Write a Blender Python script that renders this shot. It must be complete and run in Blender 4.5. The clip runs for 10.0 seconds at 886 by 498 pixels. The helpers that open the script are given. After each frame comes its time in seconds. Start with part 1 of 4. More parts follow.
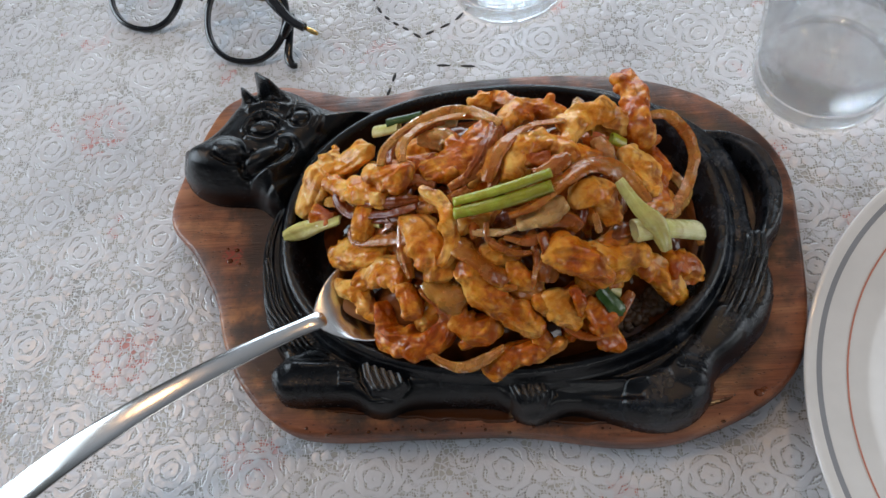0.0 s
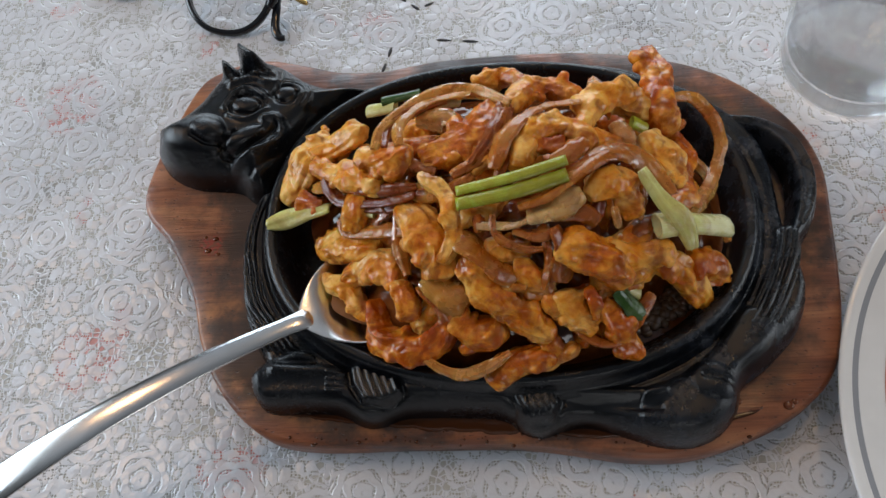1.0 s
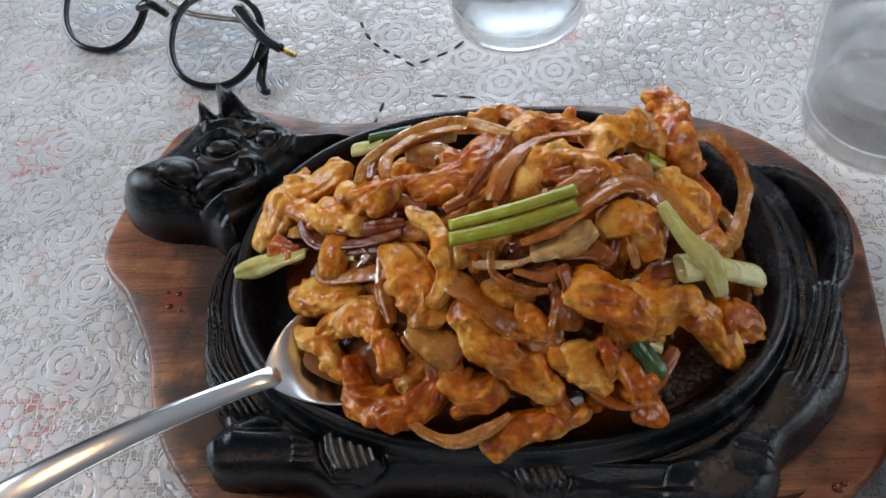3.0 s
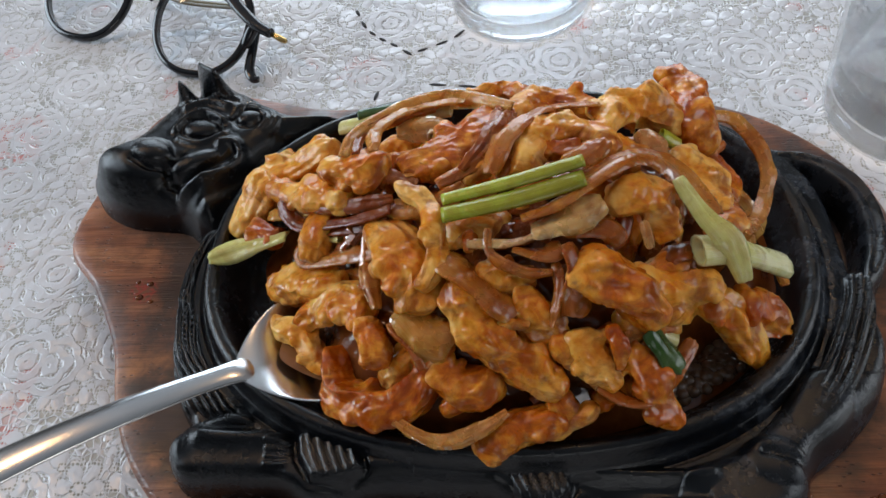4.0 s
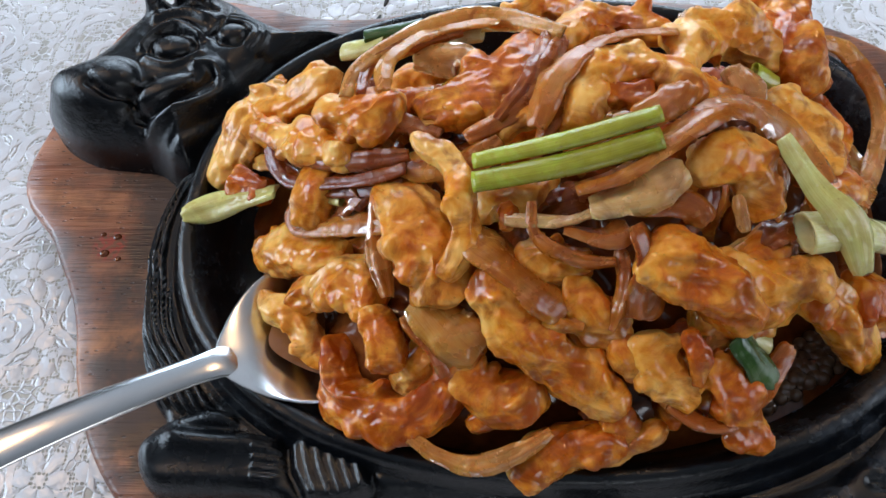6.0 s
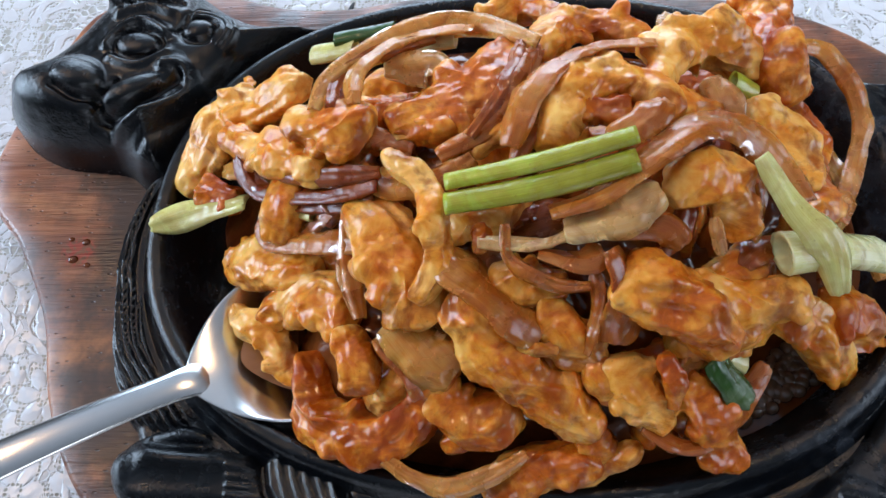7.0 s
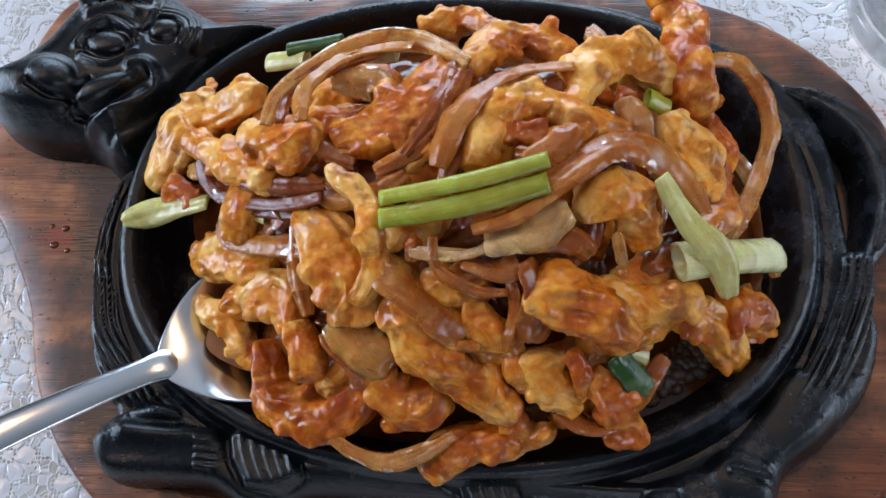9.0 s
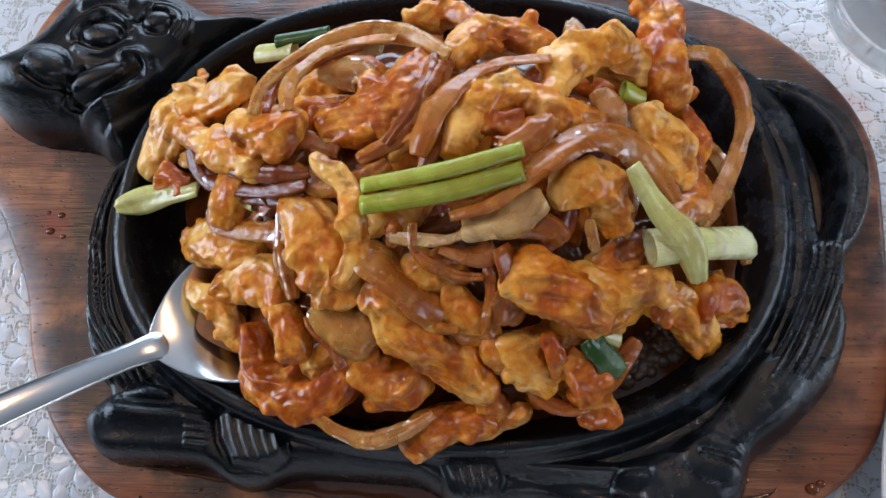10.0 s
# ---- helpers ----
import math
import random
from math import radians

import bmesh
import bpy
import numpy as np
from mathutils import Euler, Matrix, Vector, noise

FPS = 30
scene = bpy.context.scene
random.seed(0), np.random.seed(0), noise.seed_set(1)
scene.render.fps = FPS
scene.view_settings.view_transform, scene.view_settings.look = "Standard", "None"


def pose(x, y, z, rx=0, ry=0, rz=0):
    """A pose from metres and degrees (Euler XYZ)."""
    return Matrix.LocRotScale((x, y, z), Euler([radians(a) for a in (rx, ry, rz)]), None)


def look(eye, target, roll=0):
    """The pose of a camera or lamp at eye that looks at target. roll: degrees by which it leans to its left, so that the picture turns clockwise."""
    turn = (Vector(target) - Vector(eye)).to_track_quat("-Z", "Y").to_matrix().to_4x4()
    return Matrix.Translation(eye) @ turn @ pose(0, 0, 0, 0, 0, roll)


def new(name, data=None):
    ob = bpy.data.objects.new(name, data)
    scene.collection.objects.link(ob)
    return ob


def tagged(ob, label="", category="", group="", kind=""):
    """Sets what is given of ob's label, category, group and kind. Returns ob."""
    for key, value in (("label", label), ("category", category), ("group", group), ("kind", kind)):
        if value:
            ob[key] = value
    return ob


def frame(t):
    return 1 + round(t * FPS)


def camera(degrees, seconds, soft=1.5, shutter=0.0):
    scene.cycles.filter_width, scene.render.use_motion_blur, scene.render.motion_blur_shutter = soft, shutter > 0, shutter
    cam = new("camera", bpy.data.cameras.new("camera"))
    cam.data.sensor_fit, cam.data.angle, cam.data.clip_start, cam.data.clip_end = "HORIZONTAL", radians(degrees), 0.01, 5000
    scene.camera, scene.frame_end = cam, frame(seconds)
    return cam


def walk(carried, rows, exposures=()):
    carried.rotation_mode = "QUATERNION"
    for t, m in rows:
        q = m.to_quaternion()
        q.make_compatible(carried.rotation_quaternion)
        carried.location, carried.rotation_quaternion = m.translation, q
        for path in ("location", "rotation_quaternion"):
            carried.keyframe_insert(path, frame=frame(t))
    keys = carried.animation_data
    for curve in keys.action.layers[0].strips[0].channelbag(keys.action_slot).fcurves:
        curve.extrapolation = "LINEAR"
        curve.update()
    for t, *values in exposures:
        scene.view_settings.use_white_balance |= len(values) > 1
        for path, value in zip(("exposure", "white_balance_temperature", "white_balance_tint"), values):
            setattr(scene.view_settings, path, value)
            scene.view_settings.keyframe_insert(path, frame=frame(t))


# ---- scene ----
cam = camera(55.48, 10.0)
ROWS = [
    (0.0, 0.0458, -0.1910, 0.3864, 26.84, 8.00, -0.00),
    (0.5, 0.0427, -0.1835, 0.3756, 25.90, 7.75, 0.10),
    (1.0, 0.0376, -0.1705, 0.3571, 25.65, 7.04, 0.40),
    (1.5, 0.0353, -0.1603, 0.3427, 26.55, 6.62, 0.62),
    (2.0, 0.0336, -0.1658, 0.3302, 28.29, 6.47, 0.71),
    (2.5, 0.0321, -0.1732, 0.3182, 31.23, 6.28, 0.83),
    (2.7, 0.0326, -0.1751, 0.3144, 32.49, 6.22, 0.93),
    (4.0, 0.0331, -0.1728, 0.2746, 36.37, 5.91, 1.96),
    (4.5, 0.0293, -0.1593, 0.2630, 36.07, 6.09, 2.38),
    (5.0, 0.0277, -0.1466, 0.2548, 33.83, 6.18, 2.61),
    (5.2, 0.0263, -0.1430, 0.2513, 32.55, 6.17, 2.66),
    (6.3, 0.0223, -0.1172, 0.2417, 27.63, 6.06, 2.79),
    (6.5, 0.0217, -0.1140, 0.2441, 26.93, 5.77, 2.45),
    (7.0, 0.0259, -0.1084, 0.2454, 25.59, 5.48, 1.91),
    (7.5, 0.0327, -0.1008, 0.2481, 23.52, 5.32, 1.42),
    (8.0, 0.0347, -0.0990, 0.2557, 21.82, 5.24, 1.39),
    (8.5, 0.0395, -0.0960, 0.2660, 20.92, 5.11, 1.57),
    (9.0, 0.0429, -0.0993, 0.2729, 20.59, 5.16, 1.74),
    (9.5, 0.0460, -0.1019, 0.2759, 20.24, 5.08, 1.88),
    (10.0, 0.0494, -0.1033, 0.2790, 20.08, 5.22, 2.00),
]
walk(cam, [(t, pose(x, y, z, rx, ry, rz)) for t, x, y, z, rx, ry, rz in ROWS],
     [(0.0, -0.38, 7000, 12), (1.0, -0.44, 7000, 12), (2.5, -0.42, 6950, 12), (4.5, -0.32, 6900, 12), (6.5, 0.16, 6250, 11), (8.0, 0.28, 6000, 11), (9.2, -0.04, 6100, 12), (10.0, 0.0, 6150, 12)])

# ---- world and lamps ----
world = bpy.data.worlds.new("world")
scene.world = world
world.use_nodes = True
wn = world.node_tree.nodes
sky = wn.new("ShaderNodeTexSky")
sky.sky_type, sky.sun_disc, sky.sun_elevation, sky.sun_rotation = "NISHITA", False, radians(35), radians(20)
world.node_tree.links.new(sky.outputs[0], wn["Background"].inputs[0])
wn["Background"].inputs[1].default_value = 0.1


def area(name, m, sx, sy, power, color):
    data = bpy.data.lights.new(name, "AREA")
    data.shape, data.size, data.size_y, data.energy, data.color = "RECTANGLE", sx, sy, power, color
    ob = new(name, data)
    ob.matrix_world = m
    return ob


area("window_daylight", look((-0.25, 2.6, 0.85), (0, 0, 0.0)), 2.3, 1.4, 70, (0.66, 0.83, 1.0))
area("side_window_daylight", look((-2.5, 0.3, 0.9), (0, 0, 0.0)), 1.6, 1.2, 66, (0.68, 0.84, 1.0))
# Added fill from the right, not a known window.
area("east_window_daylight", look((2.6, -0.1, 0.9), (0, 0, 0.0)), 1.6, 1.3, 30, (0.8, 0.9, 1.0))
# Unseen fill behind the camera, added to lift the near faces.
area("south_window_daylight", look((0.5, -3.0, 1.25), (0, 0, 0.0)), 1.2, 0.7, 11, (0.9, 0.95, 1.0))
area("ceiling_lamp_warm", look((0.5, 0.75, 1.75), (0.5, 0.75, 0)), 0.16, 0.16, 5, (1.0, 0.62, 0.3))
area("ceiling_lamp_warm", look((-1.25, 0.4, 1.8), (-1.25, 0.4, 0)), 0.4, 0.3, 8, (1.0, 0.6, 0.3))


# ---- materials ----
class Nodes:
    """A small builder for one node material."""

    def __init__(self, name):
        self.mat = bpy.data.materials.new(name)
        self.mat.use_nodes = True
        self.tree = self.mat.node_tree
        self.bsdf = self.tree.nodes["Principled BSDF"]

    def put(self, socket, value):
        if isinstance(value, bpy.types.NodeSocket):
            self.tree.links.new(value, socket)
        elif isinstance(value, (tuple, list)) and len(value) == 3 and socket.type == "RGBA":
            socket.default_value = (*value, 1)
        else:
            socket.default_value = value

    def set(self, **values):
        for key, value in values.items():
            self.put(self.bsdf.inputs[key.replace("_", " ")], value)

    def coords(self, kind="Object", scale=(1, 1, 1), turn=0.0, shift=(0, 0, 0)):
        c = self.tree.nodes.new("ShaderNodeTexCoord").outputs[kind]
        m = self.tree.nodes.new("ShaderNodeMapping")
        m.inputs["Scale"].default_value, m.inputs["Location"].default_value = scale, shift
        m.inputs["Rotation"].default_value = (0, 0, turn)
        self.tree.links.new(c, m.inputs[0])
        return m.outputs[0]

    def noise(self, vector, scale, detail=4, rough=0.55, distort=0.0):
        n = self.tree.nodes.new("ShaderNodeTexNoise")
        for key, v in (("Vector", vector), ("Scale", scale), ("Detail", detail), ("Roughness", rough), ("Distortion", distort)):
            self.put(n.inputs[key], v)
        return n.outputs["Fac"]

    def voronoi(self, vector, scale, feature="F1", out="Distance", rand=1.0):
        n = self.tree.nodes.new("ShaderNodeTexVoronoi")
        n.feature = feature
        self.put(n.inputs["Vector"], vector), self.put(n.inputs["Scale"], scale), self.put(n.inputs["Randomness"], rand)
        return n.outputs[out]

    def math(self, op, a, b=0.0, c=0.0):
        n = self.tree.nodes.new("ShaderNodeMath")
        n.operation = op
        for i, v in enumerate((a, b, c)):
            self.put(n.inputs[i], v)
        return n.outputs[0]

    def vec(self, op, a, b=(0, 0, 0)):
        n = self.tree.nodes.new("ShaderNodeVectorMath")
        n.operation = op
        self.put(n.inputs[0], a), self.put(n.inputs[1], b)
        return n.outputs["Value"] if op in ("LENGTH", "DISTANCE", "DOT_PRODUCT") else n.outputs[0]

    def split(self, v):
        n = self.tree.nodes.new("ShaderNodeSeparateXYZ")
        self.put(n.inputs[0], v)
        return n.outputs

    def ramp(self, fac, *stops):
        n = self.tree.nodes.new("ShaderNodeValToRGB")
        self.put(n.inputs[0], fac)
        e = n.color_ramp.elements
        while len(e) < len(stops):
            e.new(0.5)
        for el, (p, c) in zip(e, stops):
            el.position, el.color = p, (*c, 1) if isinstance(c, tuple) else (c, c, c, 1)
        return n.outputs[0]

    def mix(self, fac, a, b, kind="MIX"):
        n = self.tree.nodes.new("ShaderNodeMix")
        n.data_type, n.blend_type = "RGBA", kind
        self.put(n.inputs[0], fac), self.put(n.inputs[6], a), self.put(n.inputs[7], b)
        return n.outputs[2]

    def smooth(self, v, lo, hi, a=0.0, b=1.0):
        n = self.tree.nodes.new("ShaderNodeMapRange")
        n.interpolation_type = "SMOOTHSTEP"
        for i, x in enumerate((v, lo, hi, a, b)):
            self.put(n.inputs[i], x)
        return n.outputs[0]

    def random(self):
        return self.tree.nodes.new("ShaderNodeObjectInfo").outputs["Random"]

    def bump(self, height, strength=0.5, distance=0.001):
        n = self.tree.nodes.new("ShaderNodeBump")
        self.put(n.inputs["Height"], height)
        n.inputs["Strength"].default_value, n.inputs["Distance"].default_value = strength, distance
        self.put(self.bsdf.inputs["Normal"], n.outputs[0])


def wood_material():
    n = Nodes("oiled_red_brown_wood")
    o = n.coords()
    grain = n.noise(n.coords(scale=(5, 60, 30), turn=0.05), 1.0, 7, 0.65, 1.2)
    fine = n.noise(n.coords(scale=(60, 1000, 300), turn=0.05), 1.0, 3)
    pores = n.voronoi(n.coords(scale=(0.4, 1, 1), turn=0.05), 560)
    broad = n.noise(n.coords(scale=(12, 28, 9), shift=(3, 1, 0)), 1.0, 3, 0.5, 0.8)
    base = n.ramp(grain, (0.3, (0.08, 0.025, 0.012)), (0.46, (0.21, 0.062, 0.024)), (0.6, (0.36, 0.13, 0.058)), (0.75, (0.5, 0.21, 0.09)))
    base = n.mix(n.smooth(broad, 0.52, 0.72, 0, 0.8), base, (0.5, 0.19, 0.06))
    base = n.mix(n.smooth(fine, 0.52, 0.75, 0, 0.4), base, (0.04, 0.013, 0.007))
    base = n.mix(n.smooth(pores, 0.08, 0.2, 0.6, 0), base, (0.02, 0.008, 0.005))
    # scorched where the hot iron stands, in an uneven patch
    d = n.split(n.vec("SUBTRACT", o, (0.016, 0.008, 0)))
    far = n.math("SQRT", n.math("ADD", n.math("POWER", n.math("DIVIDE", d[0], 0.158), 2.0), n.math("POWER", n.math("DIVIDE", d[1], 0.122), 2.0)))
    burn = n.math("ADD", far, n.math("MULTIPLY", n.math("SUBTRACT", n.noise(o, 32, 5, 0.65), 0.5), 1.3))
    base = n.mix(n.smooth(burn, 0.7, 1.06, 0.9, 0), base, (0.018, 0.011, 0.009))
    red = n.math("MULTIPLY", n.smooth(n.vec("DISTANCE", o, (-0.115, 0.001, 0.018)), 0.004, 0.0065, 1, 0), n.smooth(n.noise(o, 500, 2), 0.45, 0.55))
    base = n.mix(red, base, (0.28, 0.03, 0.015))
    grease = n.noise(o, 45, 5)
    n.set(Base_Color=base, Roughness=n.smooth(grease, 0.35, 0.65, 0.3, 0.5), Specular_IOR_Level=0.55)
    n.bump(n.math("ADD", fine, n.math("ADD", grain, n.smooth(pores, 0.08, 0.2))), 0.45, 0.0006)
    return n.mat


def iron_material(name="oiled_black_cast_iron"):
    n = Nodes(name)
    c = n.coords()
    a, b, pits = n.noise(c, 45, 5), n.noise(c, 1500, 3), n.noise(c, 330, 5, 0.65)
    # lighter grey and rougher in patches towards the tail, wet with oil elsewhere
    pan_end = n.math("MULTIPLY", n.smooth(n.math("ADD", n.split(c)[0], n.math("MULTIPLY", n.noise(c, 30, 3), 0.08)), 0.09, 0.15), n.smooth(n.noise(c, 75, 5, 0.65), 0.45, 0.62, 0.1, 1))
    black = n.ramp(a, (0.3, (0.001, 0.0014, 0.0022)), (0.75, (0.0036, 0.0047, 0.007)))
    n.set(Base_Color=n.mix(pan_end, black, (0.022, 0.027, 0.036)))
    rough = n.math("ADD", n.smooth(a, 0.35, 0.65, 0.1, 0.26), n.smooth(pits, 0.5, 0.7, 0.0, 0.1))
    n.set(Roughness=n.math("ADD", rough, n.math("MULTIPLY", pan_end, 0.12)), Specular_IOR_Level=0.42)
    n.bump(n.math("ADD", n.math("MULTIPLY", b, 0.3), pits), 0.4, 0.001)
    return n.mat


def plain(name, color, rough=0.5, metal=0.0, **more):
    n = Nodes(name)
    v = n.noise(n.coords(), 40, 4)
    n.set(Base_Color=n.mix(n.smooth(v, 0.3, 0.7, 0, 1), tuple(c * 0.93 for c in color), color), Roughness=rough, Metallic=metal, **more)
    return n.mat


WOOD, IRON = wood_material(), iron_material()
STEEL = plain("brushed_stainless_steel", (0.76, 0.75, 0.74), 0.22, 1.0)
CHINA = plain("glazed_white_china", (0.78, 0.77, 0.75), 0.12)
GREY_LINE, RED_LINE = plain("grey_glaze", (0.3, 0.31, 0.33), 0.15), plain("red_glaze", (0.6, 0.24, 0.17), 0.15)
ACETATE = plain("black_acetate", (0.012, 0.013, 0.016), 0.15)
THREAD = plain("black_thread", (0.02, 0.02, 0.022), 0.7)
CEILING = plain("warm_ceiling_paint", (0.42, 0.43, 0.45), 0.8)
PAINT = plain("dull_wall_paint", (0.16, 0.155, 0.15), 0.8)


def lace_material():
    """White lace-patterned vinyl: roses, leaves and nets with rows of small holes, over a flowered cloth."""
    n = Nodes("white_lace_vinyl")
    p = n.coords()
    wob = n.tree.nodes.new("ShaderNodeTexNoise")
    n.put(wob.inputs["Vector"], p), n.put(wob.inputs["Scale"], 90.0)
    p = n.vec("ADD", p, n.vec("SCALE", n.vec("SUBTRACT", wob.outputs["Color"], (0.5, 0.5, 0.5))))
    p.node.inputs[1].links[0].from_node.inputs["Scale"].default_value = 0.004
    flat = n.vec("MULTIPLY", p, (1, 1, 0))

    def roses(cell, size, shift):
        q = n.vec("ADD", flat, shift)
        centre = n.voronoi(q, 1 / cell, out="Position", rand=0.75)
        d = n.split(n.vec("SUBTRACT", q, centre))
        r = n.math("SQRT", n.math("ADD", n.math("MULTIPLY", d[0], d[0]), n.math("MULTIPLY", d[1], d[1])))
        ang = n.math("ARCTAN2", d[1], d[0])
        wave = n.math("SINE", n.math("ADD", n.math("MULTIPLY", ang, 5.0), n.math("MULTIPLY", r, 1.2 / size * 3)))
        warped = n.math("MULTIPLY", r, n.math("ADD", 1.0, n.math("MULTIPLY", wave, 0.09)))
        inside = n.smooth(warped, size * 0.98, size, 1, 0)
        step = n.math("FLOOR", n.math("DIVIDE", r, size / 3.2))
        wave = n.math("ABSOLUTE", n.math("SINE", n.math("ADD", n.math("MULTIPLY", ang, 2.5), n.math("MULTIPLY", step, 1.1))))
        turns = n.math("DIVIDE", n.math("MULTIPLY", r, n.math("ADD", 1.12, n.math("MULTIPLY", wave, -0.2))), size / 3.2)
        ring = n.math("ABSOLUTE", n.math("SUBTRACT", n.math("FRACT", turns), 0.5))
        line = n.smooth(ring, 0.4, 0.46)
        return inside, line, ring

    def flowers(cell, size, shift, petals):
        q = n.vec("ADD", flat, shift)
        centre = n.voronoi(q, 1 / cell, out="Position", rand=0.8)
        d = n.split(n.vec("SUBTRACT", q, centre))
        r = n.math("SQRT", n.math("ADD", n.math("MULTIPLY", d[0], d[0]), n.math("MULTIPLY", d[1], d[1])))
        ang = n.math("ARCTAN2", d[1], d[0])
        lobe = n.math("ABSOLUTE", n.math("COSINE", n.math("MULTIPLY", ang, petals / 2)))
        edge = n.math("DIVIDE", r, n.math("MULTIPLY", n.math("ADD", 0.34, n.math("MULTIPLY", n.math("POWER", lobe, 0.6), 0.66)), size))
        inside = n.smooth(edge, 1.0, 1.06, 1, 0)
        ring = n.math("ABSOLUTE", n.math("SUBTRACT", edge, 0.93))
        core = n.math("ABSOLUTE", n.math("SUBTRACT", n.math("DIVIDE", r, size), 0.2))
        line = n.math("MAXIMUM", n.smooth(ring, 0.06, 0.1, 1, 0), n.smooth(core, 0.04, 0.08, 1, 0))
        return inside, line, n.smooth(edge, 0.3, 1.0)

    in1, line1, ring1 = roses(0.043, 0.0145, (0.0, 0.0, 0))
    in2, line2, ring2 = flowers(0.025, 0.0112, (0.013, 0.37, 0), 6)
    in3, line3, ring3 = flowers(0.017, 0.0085, (0.21, 0.11, 0), 3)
    dots = n.smooth(n.voronoi(flat, 720, rand=0.25), 0.34, 0.46, 1, 0)
    in2 = n.math("MULTIPLY", in2, n.math("SUBTRACT", 1.0, in1))
    in3 = n.math("MULTIPLY", in3, n.math("SUBTRACT", 1.0, n.math("MAXIMUM", in1, in2)))
    rest = n.math("SUBTRACT", 1.0, n.math("MAXIMUM", n.math("MAXIMUM", in1, in2), in3))
    mesh_edge = n.voronoi(flat, 330, "DISTANCE_TO_EDGE", rand=0.7)
    net = n.math("MULTIPLY", n.smooth(mesh_edge, 0.08, 0.14), n.smooth(n.noise(flat, 55, 2), 0.36, 0.5, 0.25, 1.0))
    net = n.math("MULTIPLY", net, rest)
    lines = n.math("ADD", n.math("MULTIPLY", line1, in1), n.math("MULTIPLY", line2, in2))
    lines = n.math("ADD", lines, n.math("MULTIPLY", line3, in3))
    holes = n.math("MINIMUM", n.math("ADD", n.math("MULTIPLY", lines, dots), n.math("MULTIPLY", net, 0.8)), 1.0)
    big = n.noise(p, 26, 3)
    print_a = n.noise(n.coords(shift=(0.02, 0.31, 0)), 30, 2)
    under = n.ramp(big, (0.3, (0.07, 0.07, 0.06)), (0.42, (0.24, 0.24, 0.19)), (0.58, (0.36, 0.35, 0.28)), (0.72, (0.13, 0.135, 0.105)))
    red = n.smooth(print_a, 0.665, 0.7)
    for x, y, r in ((-0.176, -0.047, 0.02), (-0.045, 0.141, 0.012), (-0.215, 0.1, 0.022), (0.165, 0.05, 0.01), (-0.1, -0.098, 0.018), (0.07, -0.12, 0.01)):
        d = n.vec("DISTANCE", flat, (x, y, 0))
        red = n.math("MAXIMUM", red, n.math("MULTIPLY", n.smooth(d, r * 0.7, r, 1, 0), n.smooth(n.noise(p, 120, 2), 0.42, 0.52)))
    under = n.mix(red, under, (0.5, 0.085, 0.05))
    tone = n.noise(p, 12, 4)
    lace = n.mix(n.smooth(tone, 0.3, 0.7), (0.6, 0.62, 0.66), (0.72, 0.735, 0.77))
    lace = n.mix(n.math("MULTIPLY", red, 0.12), lace, (0.62, 0.22, 0.17))
    lace = n.mix(n.math("MULTIPLY", lines, 0.1), lace, (0.42, 0.42, 0.42))
    puff = n.math("ADD", n.math("MULTIPLY", n.smooth(ring1, 0.3, 0.48, 1, 0), in1), n.math("MULTIPLY", n.math("SUBTRACT", 1.0, ring2), in2))
    puff = n.math("ADD", puff, n.math("MULTIPLY", n.math("SUBTRACT", 1.0, ring3), in3))
    puff = n.math("ADD", puff, n.math("MULTIPLY", n.smooth(mesh_edge, 0.0, 0.16, 0.7, 0.0), rest))
    height = n.math("SUBTRACT", puff, n.math("MULTIPLY", holes, 0.5))
    height = n.math("ADD", height, n.math("MULTIPLY", n.noise(p, 75, 3), 4.0))
    n.set(Base_Color=n.mix(n.math("MULTIPLY", holes, 0.85), lace, under), Roughness=n.math("ADD", 0.25, n.math("MULTIPLY", holes, 0.2)), Specular_IOR_Level=0.5)
    n.bump(height, 0.6, 0.0006)
    return n.mat


